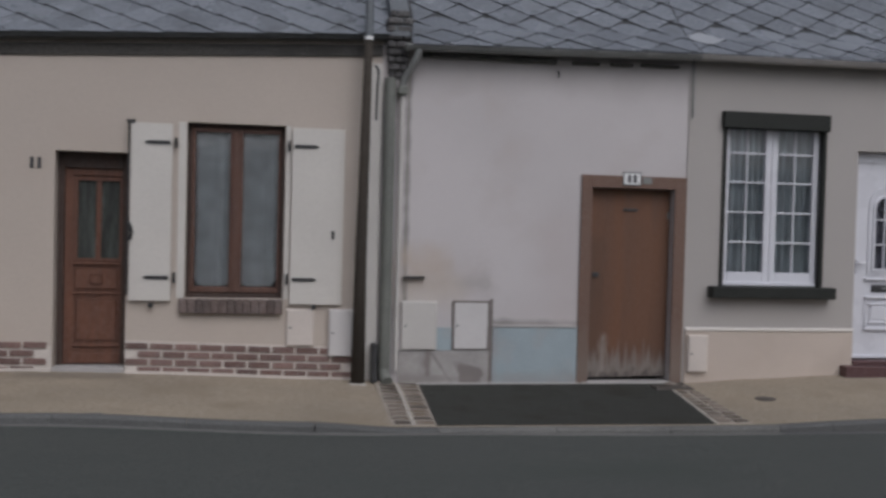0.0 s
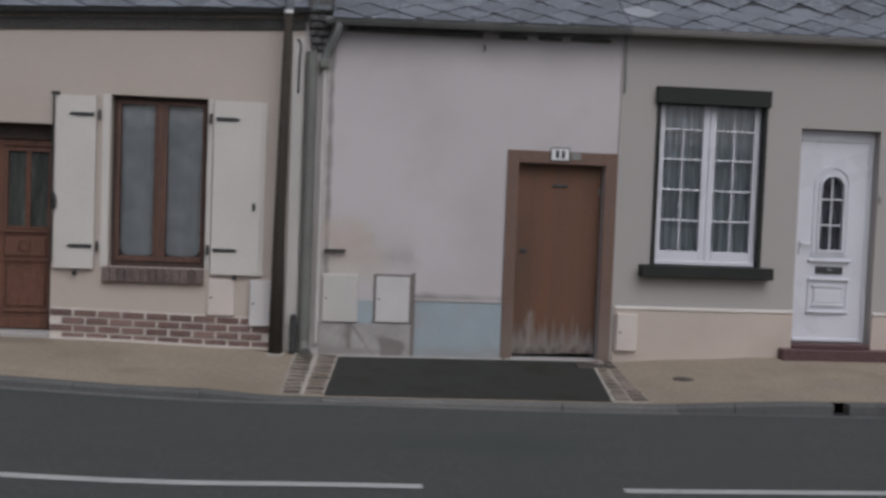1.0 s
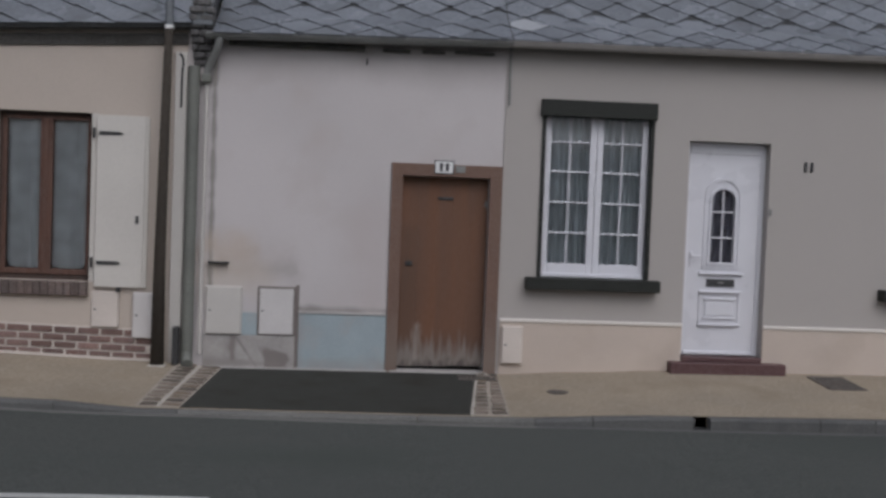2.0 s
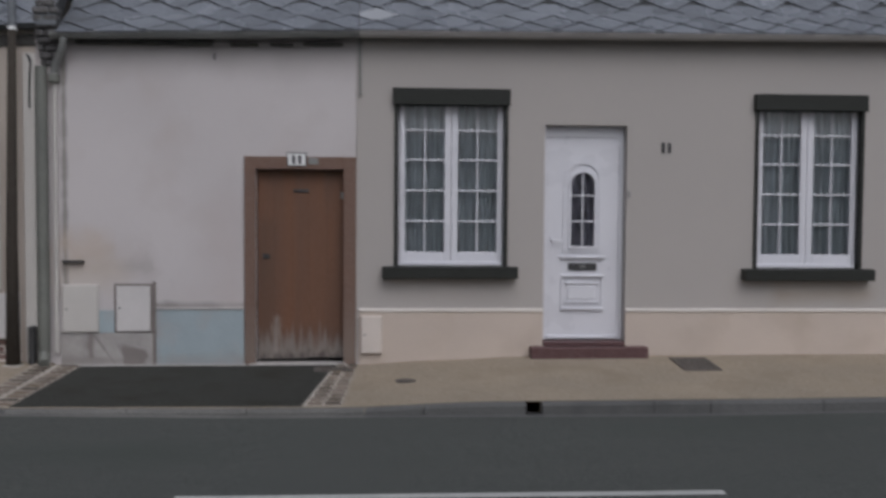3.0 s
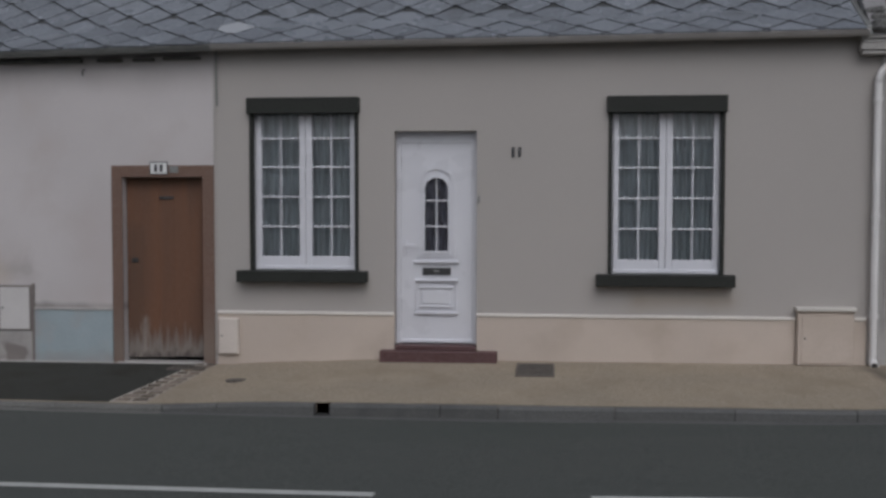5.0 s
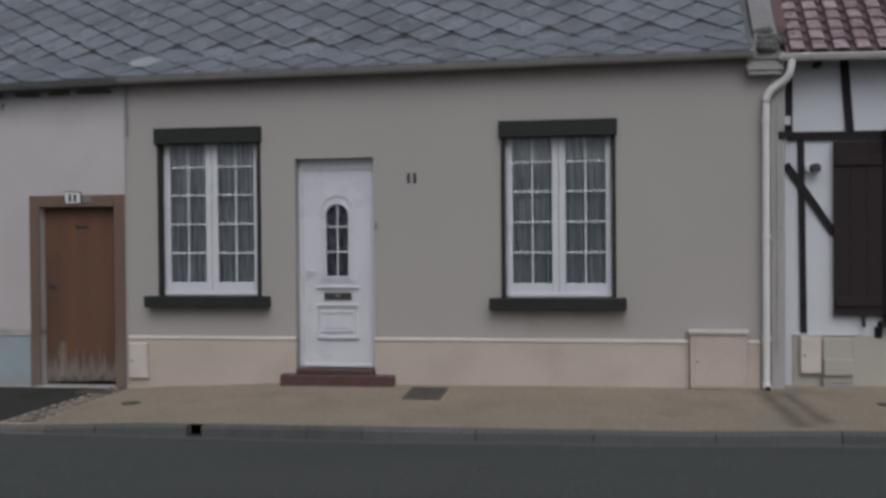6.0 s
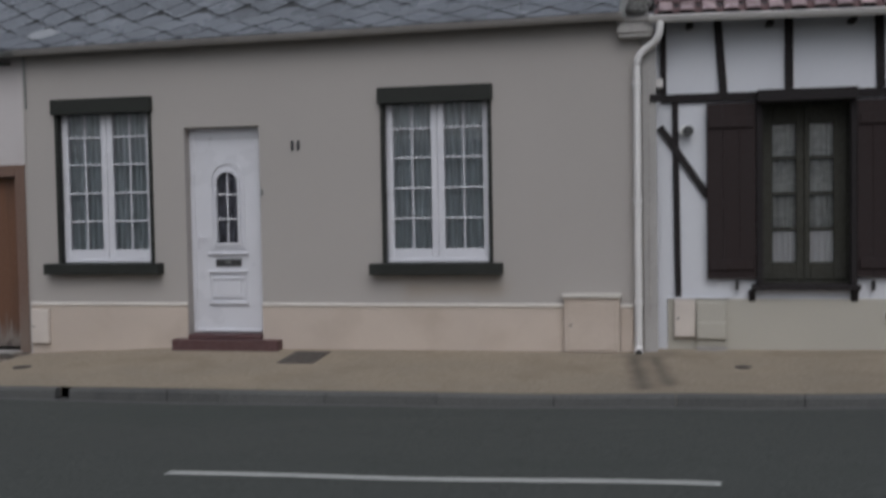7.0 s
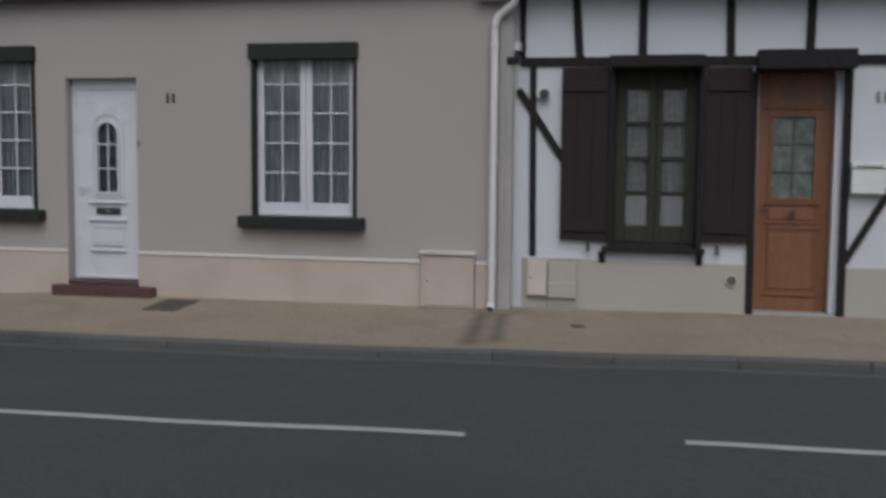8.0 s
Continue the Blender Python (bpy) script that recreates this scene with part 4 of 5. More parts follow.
bm = wall_mesh(bm_new(), -2.768, -2.242, 0.035, 1.898, yd, yd + 0.045, [(-2.655, -2.475, 1.04, 1.79), (-2.44, -2.26, 1.04, 1.79)])
leaf = part("door_leaf", bm, M_DOOR_RED, d)
for a_x, b_x in ((-2.655, -2.475), (-2.44, -2.26)):
    part("pane", box(bm_new(), a_x, b_x, yd + 0.02, yd + 0.025, 1.04, 1.79), M_GLASS_DIM, leaf, "dark glass pane with painted streaks of reflection")
    part("pane_bead", ring(bm_new(), rect(a_x - 0.015, b_x + 0.015, 1.025, 1.805), rect(a_x + 0.006, b_x - 0.006, 1.046, 1.784), yd - 0.012, yd - 0.001), M_DOOR_RED, leaf)
for x0, x1, z0, z1, t in ((-2.69, -2.25, 0.985, 1.01, 0.03), (-2.69, -2.25, 0.7, 0.72, 0.02), (-2.68, -2.26, 0.2, 0.225, 0.022), (-2.69, -2.25, 1.83, 1.85, 0.02), (-2.72, -2.25, 0.04, 0.14, 0.015)):
    part("moulding", box(bm_new(), x0, x1, yd - t, yd - 0.001, z0, z1, 0.005), M_DOOR_RED, leaf)
part("raised_panel", box(bm_new(), -2.67, -2.27, yd - 0.016, yd - 0.001, 0.75, 0.95, 0.012), M_DOOR_RED, leaf)
part("rosette", box(bm_new(), -2.53, -2.41, yd - 0.03, yd - 0.017, 0.8, 0.9, 0.012), M_DOOR_RED, leaf, "carved wooden rosette")
part("raised_panel", box(bm_new(), -2.66, -2.28, yd - 0.014, yd - 0.001, 0.26, 0.66, 0.012), M_DOOR_RED, leaf)
part("threshold", box(bm_new(), -2.83, -2.18, Y - 0.03, Y + 0.19, -0.1, 0.03, 0.006), M_STONE, d, "worn stone threshold")

# shed: brown plank door in a painted surround
d = thing("door_2", (2.8, Y, -0.13), "worn brown plank door in a painted surround, bare at the bottom", "door", kind="structure")
for b in ((2.255, 2.372, -0.3, 1.995), (3.258, 3.385, -0.3, 1.995), (2.372, 3.258, 1.868, 1.995)):
    part("surround", box(bm_new(), b[0], b[1], Y - 0.022, Y + 0.0, b[2], b[3], 0.004), M_DOOR_FRAME, d)
yd = Y + 0.1
edges = [2.375, 2.55, 2.73, 2.9, 3.08, 3.255]
for i, (a_x, b_x) in enumerate(zip(edges, edges[1:])):
    part("plank", box(bm_new(), a_x + 0.0004, b_x - 0.0004, yd, yd + 0.035, -0.078 + random.uniform(-0.008, 0.012), 1.865, 0.0008), M_DOOR_BROWN, d)
part("letter_slot", box(bm_new(), 2.74, 2.9, yd - 0.012, yd - 0.001, 1.635, 1.665, 0.004), M_IRON, d, "dark letter slot")
part("lock_plate", box(bm_new(), 2.43, 2.5, yd - 0.012, yd - 0.001, 0.95, 1.0, 0.004), M_IRON, d, "dark iron lock plate")
part("hinge", box(bm_new(), 3.225, 3.25, yd - 0.015, yd - 0.001, 1.57, 1.64, 0.003), M_ZINC, d, "small grey hinge")
part("threshold", box(bm_new(), 2.3, 3.3, Y - 0.05, Y + 0.16, -0.25, -0.115, 0.01), M_STONE, d, "pale worn stone threshold")
plate = thing("number_plate", (2.785, Y - 0.03, 1.9), "white enamel house number plate with a dark rim", "number plate")
part("rim", box(bm_new(), 2.685, 2.885, Y - 0.03, Y - 0.023, 1.895, 2.035, 0.003), M_INK, plate)
part("face", box(bm_new(), 2.697, 2.873, Y - 0.034, Y - 0.031, 1.907, 2.023), M_ENAMEL, plate)
for x in (2.755, 2.815):
    part("bar", box(bm_new(), x - 0.017, x + 0.017, Y - 0.037, Y - 0.0345, 1.925, 2.005), M_INK, plate)
solo("small_plate", box(bm_new(), 2.9, 3.0, Y - 0.03, Y - 0.0225, 1.915, 1.985, 0.003), M_ZINC, "small grey metal plate on the door surround", "plate")

# house 18: white moulded door with an arched light
d = thing("door_3", (5.75, Y + 0.12, 0.13), "white moulded front door with an arched barred light", "door", kind="structure")
yd = Y + 0.125
bm = bm_new()
for b in ((5.322, 5.372, 0.108, 2.343), (6.128, 6.178, 0.108, 2.343), (5.372, 6.128, 2.225, 2.343)):
    box(bm, b[0], b[1], yd - 0.012, yd + 0.06, b[2], b[3], 0.005)
for b in ((5.372, 5.4, 0.108, 2.225), (6.1, 6.128, 0.108, 2.225), (5.4, 6.1, 2.19, 2.225), (5.4, 6.1, 0.108, 0.14)):
    box(bm, b[0], b[1], yd + 0.048, yd + 0.06, b[2], b[3])
part("door_frame", bm, M_PVC, d)
xl0, xl1, gx0, gx1 = 5.3735, 6.1265, 5.625, 5.87
bm = bm_new()
outline_g = arch(gx0, gx1, 1.09, 1.86, 12)
n = len(outline_g)
outer_pts = [(xl0, 0.112), (xl1, 0.112)] + [(xl0 + (xl1 - xl0) * (1 - i / 12), 2.2235) for i in range(13)]
for y in (yd, yd + 0.045):
    a = [bm.verts.new((u, y, v)) for u, v in outer_pts]
    b = [bm.verts.new((u, y, v)) for u, v in outline_g]
    for i in range(n):
        bm.faces.new((a[i], a[(i + 1) % n], b[(i + 1) % n], b[i]))
bm.verts.ensure_lookup_table()
for i in range(n):
    for o in (0, n):
        p, q = bm.verts[o + i], bm.verts[o + (i + 1) % n]
        r, s2 = bm.verts[2 * n + o + (i + 1) % n], bm.verts[2 * n + o + i]
        bm.faces.new((p, q, r, s2))
bmesh.ops.recalc_face_normals(bm, faces=bm.faces)
leaf = part("door_leaf", bm, M_PVC, d)
part("pane", prism(bm_new(), outline_g, 0.004, lambda u, v, w: (u, yd + 0.02 + w, v)), M_GLASS, leaf, "dark arched glass light")
part("light_bead", ring(bm_new(), arch(gx0 - 0.028, gx1 + 0.028, 1.062, 1.888, 12), arch(gx0 - 0.002, gx1 + 0.002, 1.088, 1.862, 12), yd - 0.02, yd - 0.001), M_PVC, leaf)
part("arch_moulding", ring(bm_new(), arch(5.545, 5.95, 1.03, 1.985, 12), arch(5.58, 5.915, 1.045, 1.95, 12), yd - 0.014, yd - 0.001), M_PVC, leaf)
mx = (gx0 + gx1) / 2
part("glazing_bar", box(bm_new(), mx - 0.008, mx + 0.008, yd + 0.005, yd + 0.019, 1.09, 1.855, 0.003), M_PVC, leaf)
for z in (1.35, 1.62):
    part("glazing_bar", box(bm_new(), gx0, gx1, yd + 0.006, yd + 0.018, z - 0.008, z + 0.008, 0.003), M_PVC, leaf)
for x0, x1, z, t in ((5.51, 5.985, 0.975, 0.034), (5.52, 5.975, 0.78, 0.034), (5.57, 5.92, 0.705, 0.024), (5.57, 5.92, 0.505, 0.026), (5.52, 5.975, 0.435, 0.034)):
    part("moulding", box(bm_new(), x0, x1, yd - t, yd - 0.001, z - 0.014, z + 0.014, 0.006), M_PVC, leaf)
for x in (5.535, 5.955):
    part("moulding", box(bm_new(), x - 0.01, x + 0.01, yd - 0.014, yd - 0.001, 0.45, 0.766, 0.005), M_PVC, leaf)
part("raised_panel", box(bm_new(), 5.59, 5.9, yd - 0.016, yd - 0.001, 0.525, 0.685, 0.012), M_PVC, leaf)
part("letter_slot", box(bm_new(), 5.6, 5.9, yd - 0.016, yd - 0.001, 0.835, 0.915, 0.006), M_IRON, leaf, "black letter slot with a small plate")
part("slot_plate", box(bm_new(), 5.72, 5.78, yd - 0.02, yd - 0.0165, 0.87, 0.89, 0.001), M_ZINC, leaf)
handle = part("handle_plate", box(bm_new(), 5.405, 5.435, yd - 0.012, yd - 0.001, 1.04, 1.2, 0.004), M_PVC, leaf)
part("handle", tube(bm_new(), [(5.42, yd - 0.012, 1.15), (5.42, yd - 0.05, 1.15), (5.44, yd - 0.055, 1.15), (5.52, yd - 0.055, 1.15)], 0.01, 8), M_PVC, leaf, "white lever handle")
part("weather_bar", box(bm_new(), 5.376, 6.124, yd - 0.03, yd - 0.001, 0.116, 0.156, 0.008), M_PVC, leaf)
solo("door_bell", box(bm_new(), 6.19, 6.215, Y - 0.02, Y, 1.6, 1.67, 0.004), M_ZINC, "small grey bell push beside the door", "door bell")
step = thing("door_step", (5.8, Y, -0.05), "dark red tiled doorstep before the white door", "step")
part("slab", box(bm_new(), 5.18, 6.4, Y - 0.15, Y - 0.001, -0.3, 0.06, 0.008), M_STEP, step)
part("sill", box(bm_new(), 5.325, 6.175, Y - 0.04, Y + 0.13, 0.061, 0.107, 0.006), M_STEP, step)

# house 16: orange wooden door
d = thing("door_4", (13.0, Y + 0.12, 0.03), "orange-brown varnished wooden door with a bubbled glass light", "door", kind="structure")
yd = Y + 0.22
bm = wall_mesh(bm_new(), 12.68, 13.375, 0.03, 2.36, yd, yd + 0.045, [(12.82, 13.22, 1.14, 1.94)])
leaf = part("door_leaf", bm, M_WOOD_ORANGE, d)
part("pane", box(bm_new(), 12.82, 13.22, yd + 0.02, yd + 0.025, 1.14, 1.94), M_GLASS_GREEN, leaf, "greenish patterned glass")
part("pane_bead", ring(bm_new(), rect(12.795, 13.245, 1.115, 1.965), rect(12.826, 13.214, 1.146, 1.934), yd - 0.016, yd - 0.001), M_WOOD_ORANGE, leaf)
part("glazing_bar", box(bm_new(), 13.01, 13.03, yd + 0.005, yd + 0.019, 1.14, 1.94, 0.003), M_LEAD, leaf)
for z in (1.4, 1.67):
    part("glazing_bar", box(bm_new(), 12.82, 13.22, yd + 0.006, yd + 0.018, z - 0.008, z + 0.008, 0.003), M_LEAD, leaf)
for x0, x1, z, t in ((12.74, 13.3, 2.02, 0.022), (12.76, 13.28, 1.085, 0.026), (12.76, 13.28, 0.9, 0.02), (12.76, 13.28, 0.85, 0.014), (12.76, 13.28, 0.19, 0.02)):
    part("moulding", box(bm_new(), x0, x1, yd - t, yd - 0.001, z - 0.012, z + 0.012, 0.005), M_WOOD_ORANGE, leaf)
part("raised_panel", box(bm_new(), 12.8, 13.24, yd - 0.012, yd - 0.001, 0.24, 0.81, 0.01), M_WOOD_ORANGE, leaf)
part("raised_panel", box(bm_new(), 12.8, 13.24, yd - 0.01, yd - 0.001, 0.93, 1.06, 0.008), M_WOOD_ORANGE, leaf)
part("knob", tube(bm_new(), [(13.02, yd - 0.06, 0.985), (13.02, yd - 0.045, 0.985), (13.02, yd - 0.02, 0.985), (13.02, yd - 0.01, 0.985)], 0.035, 10, 0.02), M_IRON, leaf, "dark door knob")
part("lever", tube(bm_new(), [(12.72, yd - 0.045, 1.03), (12.8, yd - 0.045, 1.03)], 0.01, 8), M_IRON, leaf, "dark lever handle")
part("threshold", box(bm_new(), 12.675, 13.44, Y + 0.0, Y + 0.28, -0.1, 0.026, 0.008), M_STONE, d, "pale stone threshold")
part("jamb", box(bm_new(), 13.378, 13.453, yd - 0.14, yd + 0.06, 0.028, 2.37, 0.003), M_WALL_WHITE, d, "white painted reveal")
part("canopy_box", box(bm_new(), 12.63, 13.51, Y - 0.27, Y + 0.05, 2.36, 2.54, 0.008), M_TIMBER, d, "dark boxed lintel over the door")

# ---- timber frame of house 16 ----
frame16 = thing("timber_frame", (12, Y + 0.05, 0), "dark brown half-timber frame on a white wall", "timber frame", kind="structure")
y0, y1 = Y + 0.02, Y + 0.049
timbers = [("rail", 10.345, 2.475, ROW_X1, 2.455, 0.085), ("post", 10.475, 2.43, 10.495, 0.51, 0.062), ("brace", 10.33, 2.2, 10.79, 1.5, 0.07), ("post", 12.625, 2.36, 12.635, -0.06, 0.07),
           ("post", 13.48, 2.36, 13.48, -0.06, 0.075), ("brace", 13.5, 0.54, 13.955, 1.36, 0.065), ("stud", 10.365, 3.3, 10.365, 2.52, 0.06), ("post", 14.35, 2.42, 14.35, 0.5, 0.07)]
for x, lean in ((10.91, 0.03), (11.555, 0.0), (12.383, 0.01), (13.125, -0.005), (13.92, 0.01), (14.7, 0.0)):
    timbers.append(("stud", x - lean, 3.32, x + lean, 2.515, 0.078))
for i, (nm, xa, za, xb, zb, wd) in enumerate(timbers):
    lift = 0.0015 * (i % 4)
    part(nm, beam(bm_new(), xa, za, xb, zb, wd, y0 - lift, y1), M_TIMBER, frame16)
part("beam_end", box(bm_new(), 10.235, 10.36, Y - 0.145, Y - 0.121, 2.44, 2.51, 0.006), M_TIMBER, frame16)
for i in range(7):
    x = 10.62 + i * 0.75
    solo("rafter_end", box(bm_new(), x - 0.035, x + 0.035, Y - 0.13, Y + 0.05, 3.145 - 0.0163 * (x - 10.6), 3.19 - 0.0163 * (x - 10.6), 0.008), M_TIMBER, "dark rafter end under the eaves", "rafter", "rafter ends")

# ---- fixtures on the fronts ----
def meter_box(x0, x1, z0, z1, y, deep, m, label, rim=None, frame_w=0.025):
    b = thing("meter_box", ((x0 + x1) / 2, y, z0), label, "meter box", "meter boxes")
    part("case", box(bm_new(), x0, x1, y - deep, y, z0, z1, 0.006), rim or m, b)
    lid = part("lid", box(bm_new(), x0 + frame_w, x1 - frame_w, y - deep - 0.008, y - deep - 0.0005, z0 + frame_w * 0.6, z1 - frame_w, 0.004), m, b)
    part("lock", tube(bm_new(), [(x0 + frame_w + 0.03, y - deep - 0.012, (z0 + z1) / 2), (x0 + frame_w + 0.03, y - deep - 0.0085, (z0 + z1) / 2)], 0.011, 8), M_IRON, lid, "dark lock")
    return b


meter_box(0.44, 0.8, 0.205, 0.69, Y, 0.03, M_BOX, "cream plastic meter box set in the wall", None, 0.012)
meter_box(0.955, 1.335, 0.205, 0.7, Y, 0.02, M_BOX_WHITE, "white plastic meter box in a grey-brown frame", M_RIM, 0.022)
meter_box(-0.68, -0.41, 0.24, 0.6, Y, 0.035, M_BOX_DULL, "off-white meter box above the brick base", None, 0.01)
meter_box(-0.27, 0.025, 0.145, 0.6, Y, 0.06, M_BOX_WHITE, "white plastic meter box on the house front", None, 0.01)
meter_box(3.435, 3.655, -0.01, 0.375, Y - 0.02, 0.045, M_BOX_DULL, "cream plastic service box on the plinth", None, 0.008)
b = meter_box(9.415, 9.965, -0.03, 0.515, Y, 0.09, M_PLINTH, "cream rendered meter cabinet with a projecting cap", None, 0.04)
part("cap", box(bm_new(), 9.395, 9.985, Y - 0.12, Y - 0.001, 0.516, 0.556, 0.008), M_WHITE_PAINT, b, "pale projecting cap")
meter_box(10.45, 10.655, 0.115, 0.485, Y + 0.028, 0.06, M_BOX_DULL, "cream plastic meter box on the plinth", None, 0.01)
b = meter_box(10.665, 10.96, 0.02, 0.465, Y + 0.028, 0.05, M_PLINTH_16, "beige meter box with a stepped lid", None, 0.01)
part("hood", box(bm_new(), 10.668, 10.957, Y - 0.075, Y - 0.031, 0.1, 0.27, 0.012), M_PLINTH_16, b, "projecting beige hood")
part("foot", box(bm_new(), 10.67, 10.955, Y - 0.03, Y + 0.027, -0.06, 0.019, 0.004), M_STONE, b)
solo("trim_5", box(bm_new(), 1.335, 1.368, Y - 0.016, Y + 0.001, -0.12, 0.72, 0.003), M_RIM, "grey-brown cement edge beside the blue plinth", "trim", kind="structure")
solo("junction_box", box(bm_new(), 10.335, 10.4, Y - 0.01, Y + 0.108, 2.575, 2.665, 0.006), M_BOX_WHITE, "small white junction box by the pilaster", "junction box")
solo("wall_ledge", box(bm_new(), 0.455, 0.66, Y - 0.06, Y, 0.915, 0.935, 0.004), M_IRON, "thin dark slate ledge on the old wall", "ledge")

post_box = thing("mailbox", (13.67, Y, 1.2), "white metal mailbox on the timbered wall", "mailbox")
part("body", box(bm_new(), 13.525, 13.83, Y - 0.06, Y + 0.019, 1.2, 1.44, 0.008), M_ENAMEL, post_box)
flap = part("flap", box(bm_new(), 13.515, 13.84, Y - 0.075, Y + 0.019, 1.441, 1.505, 0.01), M_ENAMEL, post_box)
part("slot", box(bm_new(), 13.57, 13.79, Y - 0.078, Y - 0.0755, 1.45, 1.462), M_IRON, flap)
lamp = thing("wall_lamp", (10.595, Y + 0.02, 2.15), "small dark round wall light on a white base", "wall lamp")
part("base", tube(bm_new(), [(10.57, Y + 0.0, 2.155), (10.57, Y + 0.05, 2.155)], 0.055, 14), M_ENAMEL, lamp)
part("head", tube(bm_new(), [(10.605, Y - 0.06, 2.15), (10.6, Y - 0.02, 2.15), (10.59, Y - 0.001, 2.15)], 0.05, 12), M_IRON, lamp)
vent = thing("air_vent", (12.47, Y + 0.02, 0.33), "small round bronze air vent in the plinth", "vent")
part("rim", tube(bm_new(), [(12.465, Y + 0.01, 0.33), (12.465, Y + 0.027, 0.33)], 0.06, 16), M_BOX, vent)
part("grille", tube(bm_new(), [(12.465, Y + 0.004, 0.33), (12.465, Y + 0.0095, 0.33)], 0.046, 14), M_BRONZE, vent)
for cx, z, y, m in ((6.59, 2.12, Y, M_INK), (-3.0, 1.93, Y, M_INK), (13.78, 2.11, Y + 0.05, M_ZINC)):
    nb = thing("house_number", (cx, y - 0.01, z), "pair of dark number figures on the wall, shown as bars", "house number", "house numbers")
    for dx in (-0.033, 0.033):
        part("bar", box(bm_new(), cx + dx - 0.016, cx + dx + 0.016, y - 0.012, y - 0.001, z - 0.052, z + 0.052, 0.003), m, nb)

# the half-timbered front stands a little behind the row
for ob in list(scene.objects):
    if ob.parent is None and ob.type in ("MESH", "EMPTY") and ob.name.split(".")[0] in (
            "wall_4", "plinth_2", "window_4", "door_4", "timber_frame", "rafter_end", "mailbox", "wall_lamp", "air_vent", "shutter", "shutter_dog", "curtain", "house_number", "meter_box"):
        low_x = min((o.matrix_basis.translation + (o.parent.location if o.parent else Vector()) + Vector(c)).x for o in (ob, *ob.children) if o.type == "MESH" for c in o.bound_box)
        if low_x > 10.1:
            ob.location += Vector((0.04, 0.09, 0.0))

# ---- gutters, pipes, pole ----
def gutter(x0, x1, z0, z1, r, y, m, label, n=8):
    """A half-round gutter that may fall along its length; z is its rim."""
    bm = bm_new()
    prof = [(math.cos(math.pi + i * math.pi / n) * r, math.sin(math.pi + i * math.pi / n) * r) for i in range(n + 1)]
    prof += [(math.cos(-i * math.pi / n) * (r - 0.006), math.sin(-i * math.pi / n) * (r - 0.006)) for i in range(n + 1)]
    rows = [[bm.verts.new((x, y + a, z + b)) for a, b in prof] for x, z in ((x0, z0), ((x0 + x1) / 2, (z0 + z1) / 2 - 0.004), (x1, z1))]
    k = len(prof)
    for p, q in zip(rows, rows[1:]):
        for i in range(k):
            bm.faces.new((p[i], p[(i + 1) % k], q[(i + 1) % k], q[i]))
    bm.faces.new(rows[0]); bm.faces.new(rows[-1])
    bmesh.ops.recalc_face_normals(bm, faces=bm.faces)
    g = thing("gutter", ((x0 + x1) / 2, y, (z0 + z1) / 2 - r), label, "gutter", "gutters")
    part("channel", bm, m, g)
    part("front_bead", tube(bm_new(), [(x0, y - r, z0), ((x0 + x1) / 2, y - r, (z0 + z1) / 2 - 0.004), (x1, y - r, z1)], 0.011, 8), m, g)
    for x, z in ((x0, z0), (x1, z1)):
        o = [(y + a, z + b) for a, b in prof[:n + 1]]
        part("end_cap", prism(bm_new(), o, 0.006, lambda u, v, w: (x - 0.007 + w if x == x0 else x + 0.001 + w, u, v)), m, g)
    return g


gutter(ROW_X0, 0.24, 2.942, 3.273, 0.052, 9.575, M_FASCIA, "dark brown half-round gutter under slates")
solo("fascia_board", beam(bm_new(), ROW_X0, 2.81, 0.2, 3.13, 0.11, 9.629, Y - 0.002), M_FASCIA_BOARD, "brown eaves board, darkened for the shade below the gutter", "fascia", kind="structure")
gutter(0.4, XM + 0.01, 3.168, 3.228, 0.05, 9.48, M_ZINC, "weathered grey zinc gutter")
gutter(XM + 0.015, 10.02, 3.235, 3.285, 0.056, 9.48, M_GUTTER_PALE, "weathered pale zinc gutter")
gutter(10.28, ROW_X1, 3.24, 3.155, 0.055, 9.48, M_PIPE_WHITE, "pale grey half-round gutter under red tiles")
solo("eaves_board", box(bm_new(), 0.6, 1.95, 9.59, Y - 0.001, 3.09, 3.135, 0.003), M_ROT, "dark rotten eaves board under the gutter", "eaves board", kind="structure")
for a_x, b_x, z in ((2.12, 2.4, 3.125), (2.52, 2.75, 3.13), (2.85, 3.25, 3.14)):
    solo("eaves_board", box(bm_new(), a_x, b_x, 9.6, Y - 0.001, z - 0.03, z, 0.003), M_ROT, "dark rotten eaves board under the gutter", "eaves board", kind="structure")
solo("wall_hook", tube(bm_new(), bend((1.97, Y, 3.02), (1.97, Y - 0.08, 3.02), (1.97, Y - 0.05, 2.95)), 0.009, 8), M_IRON, "small rusty iron hook under the eaves", "hook")

pole = thing("utility_pole", (0.05, 9.46, -0.12), "dark tarred pole with a grey metal upper part", "utility pole")
part("shaft", tube(bm_new(), [(0.008, 9.46, -0.3), (0.01, 9.46, 1.1), (0.038, 9.46, 3.195)], 0.071, 16, 0.04), M_POLE, pole, smooth=True)
part("collar", tube(bm_new(), [(0.04, 9.46, 3.195), (0.04, 9.46, 3.23)], 0.044, 16), M_ENAMEL, pole, "white collar")
part("upper_shaft", tube(bm_new(), [(0.04, 9.46, 3.231), (0.04, 9.46, 6.5)], 0.04, 16), M_POLE_TOP, pole, "grey weathered upper pole", smooth=True)
part("foot_collar", box(bm_new(), -0.08, 0.09, 9.37, 9.55, -0.3, -0.09, 0.01), M_JOINT, pole, "mortar collar at the foot")

